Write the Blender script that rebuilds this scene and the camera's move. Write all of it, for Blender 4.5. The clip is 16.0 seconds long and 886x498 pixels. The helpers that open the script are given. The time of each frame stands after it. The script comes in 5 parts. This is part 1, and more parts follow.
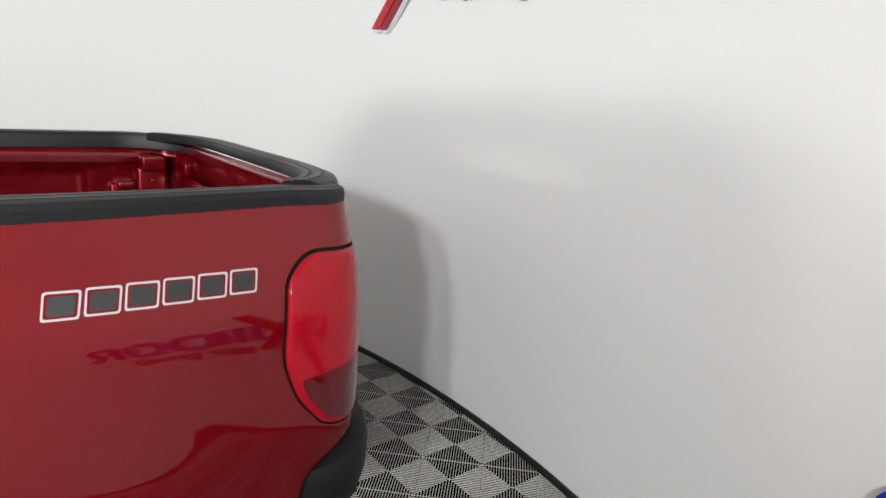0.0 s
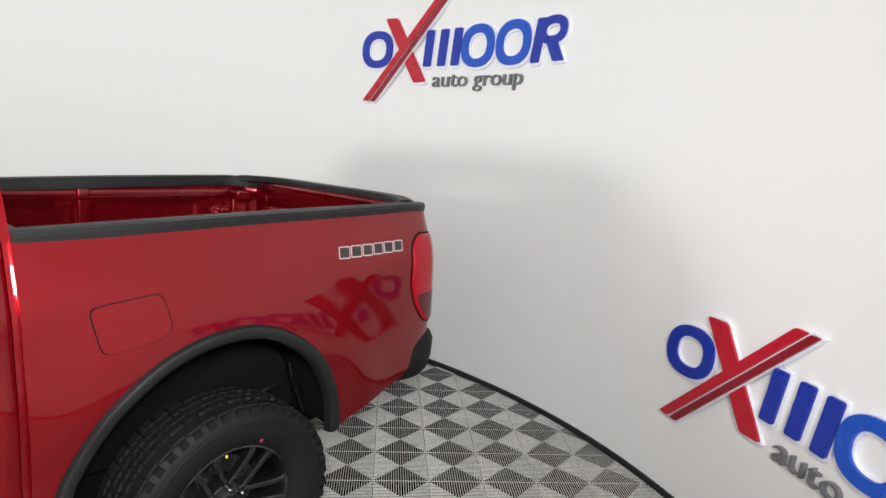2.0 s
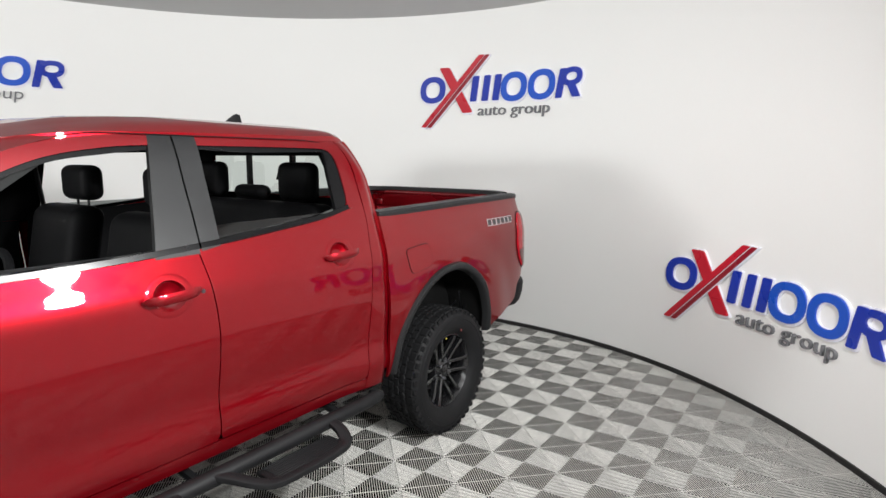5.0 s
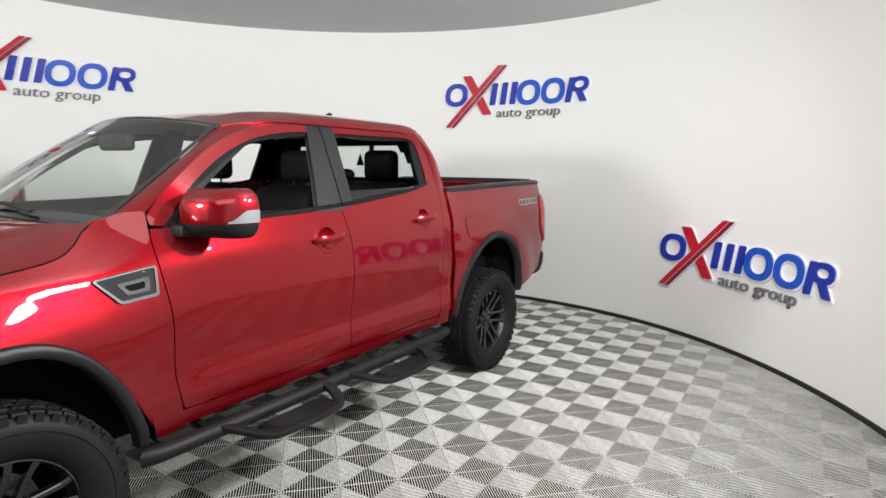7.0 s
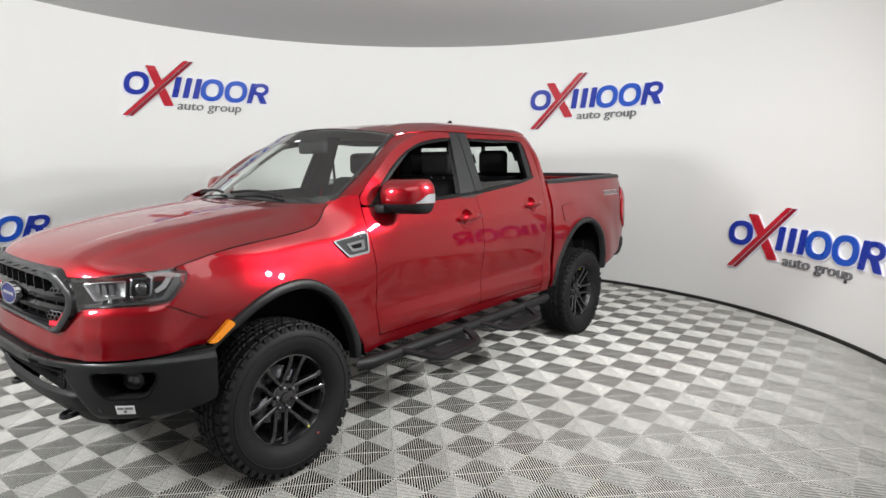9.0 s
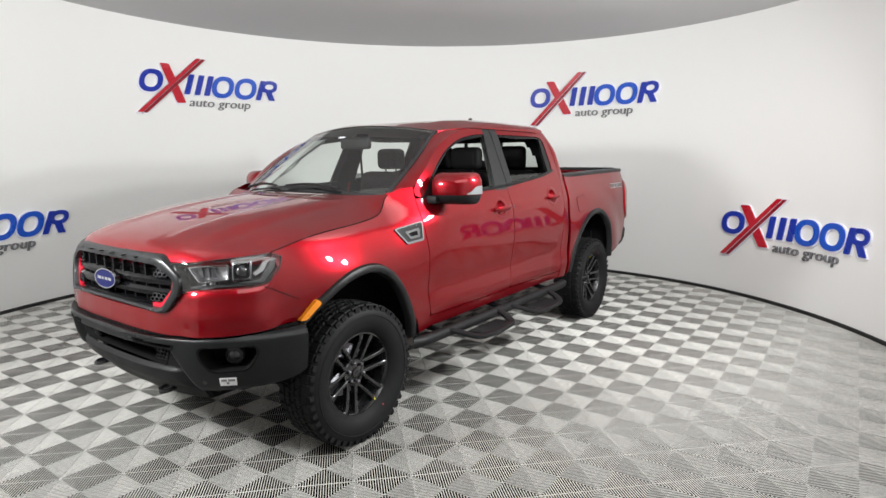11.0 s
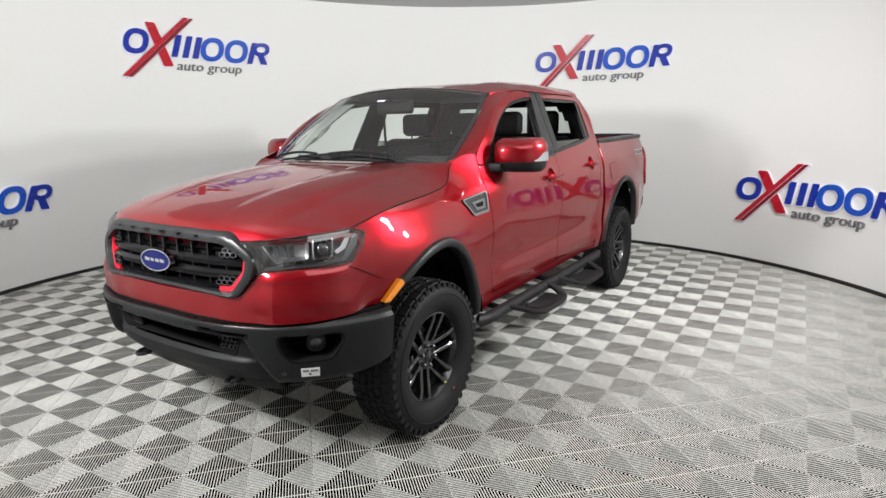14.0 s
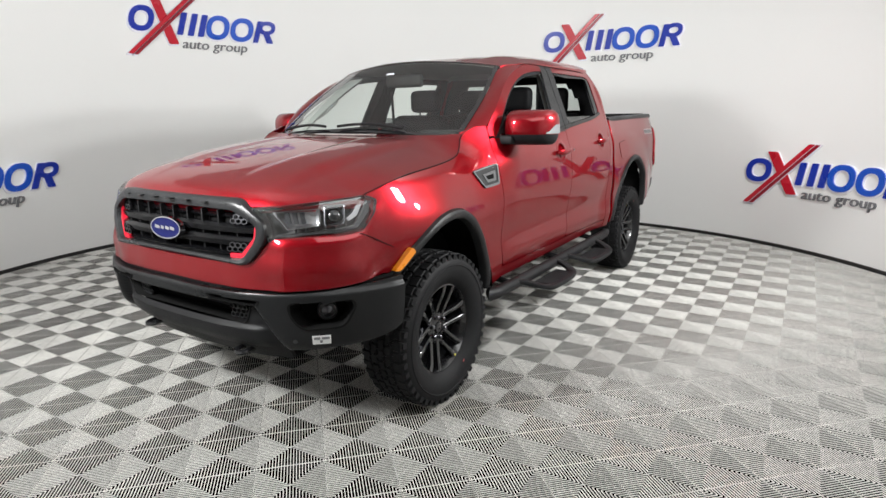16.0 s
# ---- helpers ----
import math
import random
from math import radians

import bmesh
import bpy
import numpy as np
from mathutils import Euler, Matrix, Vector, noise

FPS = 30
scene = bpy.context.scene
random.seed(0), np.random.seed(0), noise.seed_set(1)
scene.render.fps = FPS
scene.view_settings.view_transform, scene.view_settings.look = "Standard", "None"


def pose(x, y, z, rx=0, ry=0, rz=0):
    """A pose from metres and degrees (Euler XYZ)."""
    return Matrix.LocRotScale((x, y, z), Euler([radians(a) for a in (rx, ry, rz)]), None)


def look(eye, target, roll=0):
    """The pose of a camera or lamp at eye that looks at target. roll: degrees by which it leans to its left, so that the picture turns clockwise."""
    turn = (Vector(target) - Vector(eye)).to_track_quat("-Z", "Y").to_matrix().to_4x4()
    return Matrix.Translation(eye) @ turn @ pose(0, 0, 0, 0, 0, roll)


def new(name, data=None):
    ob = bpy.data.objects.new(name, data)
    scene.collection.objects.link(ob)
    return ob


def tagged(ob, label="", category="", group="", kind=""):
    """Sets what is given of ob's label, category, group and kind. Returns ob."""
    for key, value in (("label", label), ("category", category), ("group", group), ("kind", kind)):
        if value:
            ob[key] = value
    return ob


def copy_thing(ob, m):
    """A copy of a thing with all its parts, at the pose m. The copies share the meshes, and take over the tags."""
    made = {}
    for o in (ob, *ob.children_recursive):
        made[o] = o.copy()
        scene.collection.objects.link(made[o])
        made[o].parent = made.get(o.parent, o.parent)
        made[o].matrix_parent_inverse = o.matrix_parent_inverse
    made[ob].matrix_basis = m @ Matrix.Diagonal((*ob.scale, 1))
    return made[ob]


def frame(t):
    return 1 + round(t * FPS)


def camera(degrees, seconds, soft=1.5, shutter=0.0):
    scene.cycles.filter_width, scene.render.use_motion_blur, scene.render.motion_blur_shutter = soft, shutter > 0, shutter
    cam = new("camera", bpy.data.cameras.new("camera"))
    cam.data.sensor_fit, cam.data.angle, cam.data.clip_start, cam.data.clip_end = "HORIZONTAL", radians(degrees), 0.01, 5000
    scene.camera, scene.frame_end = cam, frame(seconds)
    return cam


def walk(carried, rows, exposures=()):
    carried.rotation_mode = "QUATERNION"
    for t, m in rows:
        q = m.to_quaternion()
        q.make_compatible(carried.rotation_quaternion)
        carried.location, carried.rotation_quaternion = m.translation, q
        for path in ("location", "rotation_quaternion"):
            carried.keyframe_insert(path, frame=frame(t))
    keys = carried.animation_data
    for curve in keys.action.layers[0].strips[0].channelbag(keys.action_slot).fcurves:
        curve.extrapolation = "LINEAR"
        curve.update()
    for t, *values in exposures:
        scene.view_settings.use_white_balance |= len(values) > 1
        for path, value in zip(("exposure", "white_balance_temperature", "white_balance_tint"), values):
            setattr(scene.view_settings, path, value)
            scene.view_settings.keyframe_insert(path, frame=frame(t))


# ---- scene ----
cam = camera(74.4, 16.0)
PATH = [
    (0, (-0.399, 1.98, 1.657), (-1.598, 0.449, 1.188), 4.2),
    (0.5, (-0.079, 2.21, 1.68), (-1.378, 0.749, 1.259), 2.9),
    (1, (0.297, 2.363, 1.663), (-1.073, 0.965, 1.25), 2.8),
    (1.5, (0.638, 2.495, 1.676), (-0.798, 1.157, 1.295), 3.5),
    (2, (0.985, 2.65, 1.731), (-0.504, 1.36, 1.385), 3.8),
    (2.5, (1.306, 2.681, 1.735), (-0.253, 1.468, 1.424), 3.2),
    (3, (1.638, 2.696, 1.742), (0.011, 1.563, 1.48), 3.4),
    (3.5, (1.951, 2.809, 1.734), (0.32, 1.675, 1.502), 3.5),
    (4, (2.232, 2.866, 1.723), (0.646, 1.674, 1.471), 2.1),
    (4.2, (2.375, 2.862, 1.725), (0.794, 1.668, 1.45), 1.6),
    (6.3, (3.562, 2.936, 1.66), (1.917, 1.843, 1.344), -0.2),
    (6.5, (3.661, 2.935, 1.648), (2.011, 1.85, 1.331), 0.3),
    (7, (3.918, 3.027, 1.593), (2.269, 1.931, 1.308), 0.5),
    (7.5, (4.175, 3.119, 1.597), (2.561, 1.974, 1.308), -0.4),
    (8, (4.456, 3.111, 1.581), (2.871, 1.927, 1.285), -0.0),
    (8.5, (4.722, 3.139, 1.585), (3.162, 1.924, 1.284), 0.4),
    (9, (4.929, 3.273, 1.581), (3.399, 2.017, 1.291), -0.2),
    (9.2, (4.999, 3.296, 1.598), (3.478, 2.031, 1.301), -0.2),
    (11.3, (5.508, 3.053, 1.573), (3.913, 1.889, 1.256), -0.3),
    (11.5, (5.539, 3.016, 1.573), (3.944, 1.858, 1.235), -0.1),
    (12, (5.607, 2.857, 1.567), (3.998, 1.722, 1.213), 0.5),
    (12.5, (5.594, 2.731, 1.561), (3.979, 1.611, 1.192), 0.3),
    (13, (5.493, 2.666, 1.549), (3.881, 1.55, 1.153), -0.3),
    (13.5, (5.534, 2.551, 1.558), (3.914, 1.45, 1.156), -0.7),
    (14, (5.6, 2.461, 1.549), (3.952, 1.402, 1.145), -0.7),
    (14.5, (5.613, 2.444, 1.539), (3.95, 1.407, 1.142), -0.0),
    (15, (5.616, 2.434, 1.518), (3.962, 1.386, 1.112), 0.0),
    (15.5, (5.613, 2.42, 1.484), (3.966, 1.364, 1.072), -0.2),
    (16, (5.618, 2.427, 1.462), (3.984, 1.363, 1.018), -0.5),
]
walk(cam, [(t, look(eye, target, roll)) for t, eye, target, roll in PATH], [(0, 0.19), (3.5, 0.16), (6.5, 0.19), (9, 0.16), (16, 0.14)])


# ---- light ----
world = bpy.data.worlds.new("world")
scene.world = world
world.use_nodes = True
world.node_tree.nodes["Background"].inputs[0].default_value = (0.9, 0.95, 1.0, 1)
world.node_tree.nodes["Background"].inputs[1].default_value = 0.05
CX, CY, RAD, TOP = 1.726, -0.273, 4.217, 3.35     # the round booth


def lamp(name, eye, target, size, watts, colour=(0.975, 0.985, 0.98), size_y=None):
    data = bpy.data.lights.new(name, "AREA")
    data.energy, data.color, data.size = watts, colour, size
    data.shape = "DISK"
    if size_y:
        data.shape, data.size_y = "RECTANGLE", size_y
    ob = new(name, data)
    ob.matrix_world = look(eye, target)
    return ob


# round lamps on stands near the wall, outside the view
LAMPS = [((1.66, 3.32, 2.48), .24, 86), ((1.16, 3.30, 2.22), .24, 86), ((5.65, -0.15, 2.12), .46, 134)]
for e, size, w in LAMPS:
    lamp("round_lamp", e, (CX, CY, 1.35), size, w)
# wide soft fill light added under the ceiling over the entrance, no lamp known
lamp("fill_light", (4.10, 2.55, 2.88), (3.30, 1.60, 0.2), 2.9, 46, size_y=1.7)


# ---- materials ----
def material(name, colour, rough=0.5, metal=0.0, vary=0.1, grain=0.0, scale=40.0, coat=0.0, stain=3.0, spec=0.5, rough_vary=0.08, tint=None, coat_ior=1.5):
    mat = bpy.data.materials.new(name)
    mat.use_nodes = True
    nt = mat.node_tree
    b = nt.nodes["Principled BSDF"]
    b.inputs["Metallic"].default_value = metal
    b.inputs["Coat Weight"].default_value = coat
    b.inputs["Coat Roughness"].default_value = 0.02
    b.inputs["Specular IOR Level"].default_value = spec
    b.inputs["Coat IOR"].default_value = coat_ior
    if tint:
        b.inputs["Specular Tint"].default_value = (*tint, 1)
    co = nt.nodes.new("ShaderNodeTexCoord")
    big = nt.nodes.new("ShaderNodeTexNoise")
    big.inputs["Scale"].default_value = stain
    big.inputs["Detail"].default_value = 5
    fine = nt.nodes.new("ShaderNodeTexNoise")
    fine.inputs["Scale"].default_value = scale
    fine.inputs["Detail"].default_value = 3
    for n in (big, fine):
        nt.links.new(co.outputs["Object"], n.inputs["Vector"])
    both = nt.nodes.new("ShaderNodeMath")
    both.operation = "ADD"
    nt.links.new(big.outputs["Fac"], both.inputs[0])
    nt.links.new(fine.outputs["Fac"], both.inputs[1])
    ramp_c = nt.nodes.new("ShaderNodeMapRange")
    ramp_c.inputs[1].default_value, ramp_c.inputs[2].default_value = 0.6, 1.4
    ramp_c.inputs[3].default_value, ramp_c.inputs[4].default_value = 1 - vary, 1 + vary
    nt.links.new(both.outputs[0], ramp_c.inputs[0])
    mul = nt.nodes.new("ShaderNodeVectorMath")
    mul.operation = "SCALE"
    mul.inputs[0].default_value = colour
    nt.links.new(ramp_c.outputs[0], mul.inputs["Scale"])
    nt.links.new(mul.outputs[0], b.inputs["Base Color"])
    ramp_r = nt.nodes.new("ShaderNodeMapRange")
    ramp_r.inputs[1].default_value, ramp_r.inputs[2].default_value = 0.3, 0.7
    ramp_r.inputs[3].default_value, ramp_r.inputs[4].default_value = max(rough - rough_vary, 0.01), min(rough + rough_vary, 1)
    nt.links.new(big.outputs["Fac"], ramp_r.inputs[0])
    nt.links.new(ramp_r.outputs[0], b.inputs["Roughness"])
    if grain:
        bump = nt.nodes.new("ShaderNodeBump")
        bump.inputs["Strength"].default_value = grain
        bump.inputs["Distance"].default_value = 0.002
        nt.links.new(fine.outputs["Fac"], bump.inputs["Height"])
        nt.links.new(bump.outputs[0], b.inputs["Normal"])
    return mat


def glass(name, colour, rough=0.0, alpha=None):
    mat = bpy.data.materials.new(name)
    mat.use_nodes = True
    nt = mat.node_tree
    nt.nodes.remove(nt.nodes["Principled BSDF"])
    out = nt.nodes["Material Output"]
    tr = nt.nodes.new("ShaderNodeBsdfTransparent")
    tr.inputs[0].default_value = (*colour, 1)
    gl = nt.nodes.new("ShaderNodeBsdfGlossy")
    gl.inputs["Roughness"].default_value = rough
    lw = nt.nodes.new("ShaderNodeLayerWeight")
    lw.inputs[0].default_value = 0.5
    power = nt.nodes.new("ShaderNodeMath")
    power.operation = "POWER"
    power.inputs[1].default_value = 4.5
    nt.links.new(lw.outputs["Facing"], power.inputs[0])
    gain = nt.nodes.new("ShaderNodeMath")
    gain.operation = "MULTIPLY_ADD"
    gain.inputs[1].default_value, gain.inputs[2].default_value = 0.89, 0.10
    nt.links.new(power.outputs[0], gain.inputs[0])
    mix = nt.nodes.new("ShaderNodeMixShader")
    nt.links.new(gain.outputs[0], mix.inputs[0])
    nt.links.new(tr.outputs[0], mix.inputs[1])
    nt.links.new(gl.outputs[0], mix.inputs[2])
    nt.links.new(mix.outputs[0], out.inputs[0])
    return mat


M_PAINT = material("red_metallic_paint", (0.190, 0.0013, 0.0050), 0.30, 0.62, 0.04, 0.0, 900, coat=1.0, stain=1.2, rough_vary=0.02, spec=0.3, tint=(0.7, 0.07, 0.11), coat_ior=1.46)
M_BED = material("red_bed_paint", (0.20, 0.0015, 0.0065), 0.26, 0.60, 0.08, 0.05, 500, coat=0.8, stain=2)
M_TRIM = material("dark_grey_plastic", (0.019, 0.0195, 0.021), 0.42, 0, 0.12, 0.3, 700)
M_GREY = material("grey_bumper_paint", (0.0090, 0.0094, 0.0100), 0.34, 0.1, 0.08, 0.15, 600, coat=0.08, spec=0.24)
M_FRAME = material("satin_grey_plastic", (0.0125, 0.013, 0.014), 0.34, 0, 0.08, 0.15, 600, spec=0.3)
M_BAR = material("gloss_black_bar", (0.003, 0.003, 0.0035), 0.22, 0, 0.1, 0.0, 300, spec=0.22)
M_REFL = material("bright_reflector", (0.55, 0.55, 0.56), 0.34, 1, 0.2, 0.2, 90)
M_ARCH = material("black_grained_plastic", (0.0095, 0.0098, 0.0104), 0.42, 0, 0.12, 0.3, 700, spec=0.3)
M_VENT = material("dull_silver_plastic", (0.07, 0.07, 0.073), 0.4, 0.4, 0.1, 0.05, 300)
M_DECAL = material("pale_grey_print", (0.42, 0.42, 0.43), 0.4)
M_BLACK = material("black_plastic", (0.0075, 0.0075, 0.0082), 0.5, 0, 0.15, 0.3, 500, spec=0.2)
M_GLOSS = material("gloss_black", (0.008, 0.008, 0.009), 0.15, 0, 0.1, 0, 400, coat=0.5)
M_VOID = material("dark_underbody", (0.005, 0.005, 0.005), 0.8, 0, 0.3, 0.3, 60, spec=0.08)
M_RUBBER = material("tyre_rubber", (0.0082, 0.0082, 0.0088), 0.60, 0, 0.25, 0.4, 160, spec=0.16)
M_RIM = material("dark_wheel_paint", (0.010, 0.010, 0.011), 0.20, 0.3, 0.1, 0.0, 300, coat=0.9)
M_STEEL = material("bare_steel", (0.45, 0.45, 0.46), 0.3, 1, 0.1, 0.1, 200)
M_SMOKE = material("smoked_reflector", (0.12, 0.12, 0.13), 0.3, 1, 0.15, 0.1, 120)
M_STRIP = material("frosted_strip", (0.14, 0.145, 0.15), 0.4, 0, 0.1, 0.1, 200)
M_HOUSE = material("smoky_lamp_housing", (0.030, 0.030, 0.032), 0.32, 0.3, 0.1, 0.05, 200)
M_LIGHTBAR = material("unlit_light_bar", (0.050, 0.052, 0.054), 0.45, 0, 0.1, 0.1, 200, spec=0.3)
M_CHROME = material("chrome", (0.75, 0.75, 0.77), 0.08, 1, 0.03, 0, 200)
M_SEAT = material("black_leather", (0.0045, 0.0045, 0.005), 0.6, 0, 0.2, 0.4, 250, spec=0.07)
M_DASH = material("charcoal_soft_plastic", (0.026, 0.027, 0.027), 0.7, 0, 0.15, 0.3, 300, spec=0.2)
M_LINER = material("grey_cloth", (0.36, 0.365, 0.35), 0.9, 0, 0.08, 0.3, 400)
M_WALL = material("white_booth_wall", (0.84, 0.84, 0.825), 0.55, 0, 0.012, 0.03, 120, stain=0.6)
M_CEIL = material("grey_ceiling", (0.58, 0.58, 0.58), 0.9, 0, 0.02, 0.05, 90, stain=0.5)
M_TILE = material("pale_grey_floor_tile", (0.635, 0.627, 0.593), 0.45, 0, 0.34, 0.15, 38, stain=2.3)
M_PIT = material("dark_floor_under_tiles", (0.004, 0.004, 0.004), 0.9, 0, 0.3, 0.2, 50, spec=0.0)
M_BASE = material("black_rubber_skirting", (0.015, 0.014, 0.014), 0.55, 0, 0.2, 0.2, 80)
M_BLUE = material("blue_sign_face", (0.012, 0.035, 0.36), 0.3, 0, 0.05, 0, 100)
M_SKY = material("bright_blue_sign_face", (0.012, 0.085, 0.52), 0.3, 0, 0.05, 0, 100)
M_SIGNRED = material("red_sign_face", (0.50, 0.012, 0.028), 0.3, 0, 0.08, 0, 100)
M_SIGNDARK = material("dark_red_sign_face", (0.26, 0.010, 0.022), 0.3, 0, 0.08, 0, 100)
M_SIGNGREY = material("grey_sign_face", (0.16, 0.16, 0.17), 0.4, 0, 0.05, 0, 100)
M_PALE = material("pale_acrylic", (0.82, 0.82, 0.90), 0.3, 0, 0.02, 0, 100)
M_WHITE = material("white_paint", (0.78, 0.78, 0.78), 0.4, 0, 0.03, 0, 100)
M_LENS = material("red_lamp_lens", (0.30, 0.0025, 0.010), 0.14, 0, 0.12, 0, 60, coat=0.2, spec=0.25, coat_ior=1.4)
M_LENSDARK = material("dark_red_lamp_lens", (0.075, 0.001, 0.003), 0.12, 0, 0.05, 0, 200, coat=0.3, spec=0.3, coat_ior=1.4)
M_AMBER = material("amber_reflector", (0.70, 0.22, 0.008), 0.25, 0, 0.08, 0.2, 300, coat=0.6)
M_EMBLEM = material("blue_emblem", (0.004, 0.006, 0.050), 0.3, 0, 0.05, 0, 100, spec=0.15)
M_YELLOW = material("yellow_mark", (0.80, 0.72, 0.05), 0.5)
M_REDMARK = material("red_mark", (0.22, 0.03, 0.03), 0.6)
M_GLASS = glass("windscreen_glass", (0.86, 0.93, 0.89))
M_TINT = glass("tinted_glass", (0.74, 0.80, 0.77))
M_PRIVACY = glass("dark_tinted_glass", (0.34, 0.36, 0.36))
M_CLEAR = glass("clear_lamp_cover", (0.93, 0.94, 0.95))


# ---- shape helpers ----
def pchip(pts):
    """A smooth curve through points, without overshoot."""
    px = [float(p[0]) for p in pts]
    py = [float(p[1]) for p in pts]
    h = [b - a for a, b in zip(px, px[1:])]
    d = [(b - a) / w for a, b, w in zip(py, py[1:], h)]
    sl = [d[0]] + [0.0] * (len(px) - 2) + [d[-1]]
    for i in range(1, len(px) - 1):
        if d[i - 1] * d[i] > 0:
            w1, w2 = 2 * h[i] + h[i - 1], h[i] + 2 * h[i - 1]
            sl[i] = (w1 + w2) / (w1 / d[i - 1] + w2 / d[i])

    def f(x):
        x = min(max(x, px[0]), px[-1])
        i = 0
        while i < len(h) - 1 and x > px[i + 1]:
            i += 1
        t = (x - px[i]) / h[i]
        return py[i] * (1 + 2 * t) * (1 - t) ** 2 + sl[i] * h[i] * t * (1 - t) ** 2 + py[i + 1] * t * t * (3 - 2 * t) + sl[i + 1] * h[i] * t * t * (t - 1)
    return f


def ramp(a, b, x):
    t = min(max((x - a) / (b - a), 0.0), 1.0)
    return t * t * (3 - 2 * t)


def mesh_of(name, verts, faces, mat, smooth=True, angle=38):
    me = bpy.data.meshes.new(name)
    me.from_pydata(verts, [], faces)
    me.update()
    if mat:
        me.materials.append(mat)
    if smooth:
        me.polygons.foreach_set("use_smooth", [True] * len(me.polygons))
        me.set_sharp_from_angle(angle=radians(angle))
    return me


def part(name, bm, mat, parent, label=""):
    """One mesh object from a bmesh, or from (verts, faces), under a thing or a part."""
    if isinstance(bm, tuple):
        me = mesh_of(name, bm[0], bm[1], mat)
    else:
        bmesh.ops.recalc_face_normals(bm, faces=bm.faces)
        me = bpy.data.meshes.new(name)
        bm.to_mesh(me)
        bm.free()
        me.materials.append(mat)
        me.polygons.foreach_set("use_smooth", [True] * len(me.polygons))
        me.set_sharp_from_angle(angle=radians(38))
    ob = new(name, me)
    if parent:
        ob.parent = parent
    return tagged(ob, label)


def thing(name, label, category, group="", kind=""):
    return tagged(new(name), label, category, group, kind)


def resample(pts, n, smooth=True):
    """n + 1 points along a polyline, evenly by length; smooth: along a Catmull-Rom curve through them."""
    p = [Vector(q) for q in pts]
    dense = []
    for i in range(len(p) - 1):
        a, b, c, d = p[max(i - 1, 0)], p[i], p[i + 1], p[min(i + 2, len(p) - 1)]
        for k in range(8):
            t = k / 8
            if smooth:
                dense.append(0.5 * ((2 * b) + (c - a) * t + (2 * a - 5 * b + 4 * c - d) * t * t + (3 * b - a - 3 * c + d) * t ** 3))
            else:
                dense.append(b.lerp(c, t))
    dense.append(p[-1])
    run = [0.0]
    for a, b in zip(dense, dense[1:]):
        run.append(run[-1] + (b - a).length)
    out, j = [], 0
    for k in range(n + 1):
        s = run[-1] * k / n
        while j < len(run) - 2 and run[j + 1] < s:
            j += 1
        w = (s - run[j]) / max(run[j + 1] - run[j], 1e-9)
        out.append(dense[j].lerp(dense[j + 1], min(max(w, 0), 1)))
    return out


def loft(low, high, nu, nv, smooth=True):
    """A grid of points between two lines."""
    a, b = resample(low, nu, smooth), resample(high, nu, smooth)
    return [[p.lerp(q, v / nv) for v in range(nv + 1)] for p, q in zip(a, b)]


def spans(e0, e1, zb, zt, nu, nv):
    """A grid of (x, z) between two upright edges x = e(z) and two heights z = f(u)."""
    g = []
    for i in range(nu + 1):
        u = i / nu
        col = []
        for j in range(nv + 1):
            z = zb(u) + (zt(u) - zb(u)) * j / nv
            col.append(Vector((e0(z) + (e1(z) - e0(z)) * u, z)))
        g.append(col)
    return g


def skin(g, fn, depth=0.014, keep=None):
    """A panel: the grid g laid on the surface fn(a, b, off), with its rim turned in. keep(a, b): which cells there are."""
    nu, nv = len(g) - 1, len(g[0]) - 1
    verts = [fn(p[0], p[1], 0.0) for col in g for p in col]
    at = lambda i, j: i * (nv + 1) + j
    faces = []
    for i in range(nu):
        for j in range(nv):
            c = (g[i][j] + g[i + 1][j] + g[i][j + 1] + g[i + 1][j + 1]) / 4
            if keep is None or keep(c[0], c[1]):
                faces.append((at(i, j), at(i + 1, j), at(i + 1, j + 1), at(i, j + 1)))
    if depth:
        ring = [(i, 0) for i in range(nu)] + [(nu, j) for j in range(nv)] + [(i, nv) for i in range(nu, 0, -1)] + [(0, j) for j in range(nv, 0, -1)]
        base = len(verts)
        for i, j in ring:
            verts.append(fn(g[i][j][0], g[i][j][1], -depth))
        n = len(ring)
        for k in range(n):
            (a, b), (c, d) = ring[k], ring[(k + 1) % n]
            faces.append((at(a, b), base + k, base + (k + 1) % n, at(c, d)))
    return verts, faces


def closed_ring(loops):
    """Faces between closed loops of equally many points, one after another."""
    n = len(loops[0])
    verts = [tuple(p) for lp in loops for p in lp]
    faces = [(a * n + k, a * n + (k + 1) % n, (a + 1) * n + (k + 1) % n, (a + 1) * n + k) for a in range(len(loops) - 1) for k in range(n)]
    return verts, faces


def both(*pieces):
    """Several (verts, faces) as one."""
    verts, faces = [], []
    for v, f in pieces:
        o = len(verts)
        verts += list(v)
        faces += [tuple(i + o for i in q) for q in f]
    return verts, faces


def block(lo, hi, bevel=0.01, seg=2):
    bm = bmesh.new()
    bmesh.ops.create_cube(bm, size=1)
    for v in bm.verts:
        v.co = Vector([l + (c + 0.5) * (h - l) for c, l, h in zip(v.co, lo, hi)])
    if bevel:
        bmesh.ops.bevel(bm, geom=list(bm.edges), offset=bevel, segments=seg, profile=0.5, affect="EDGES")
    return bm


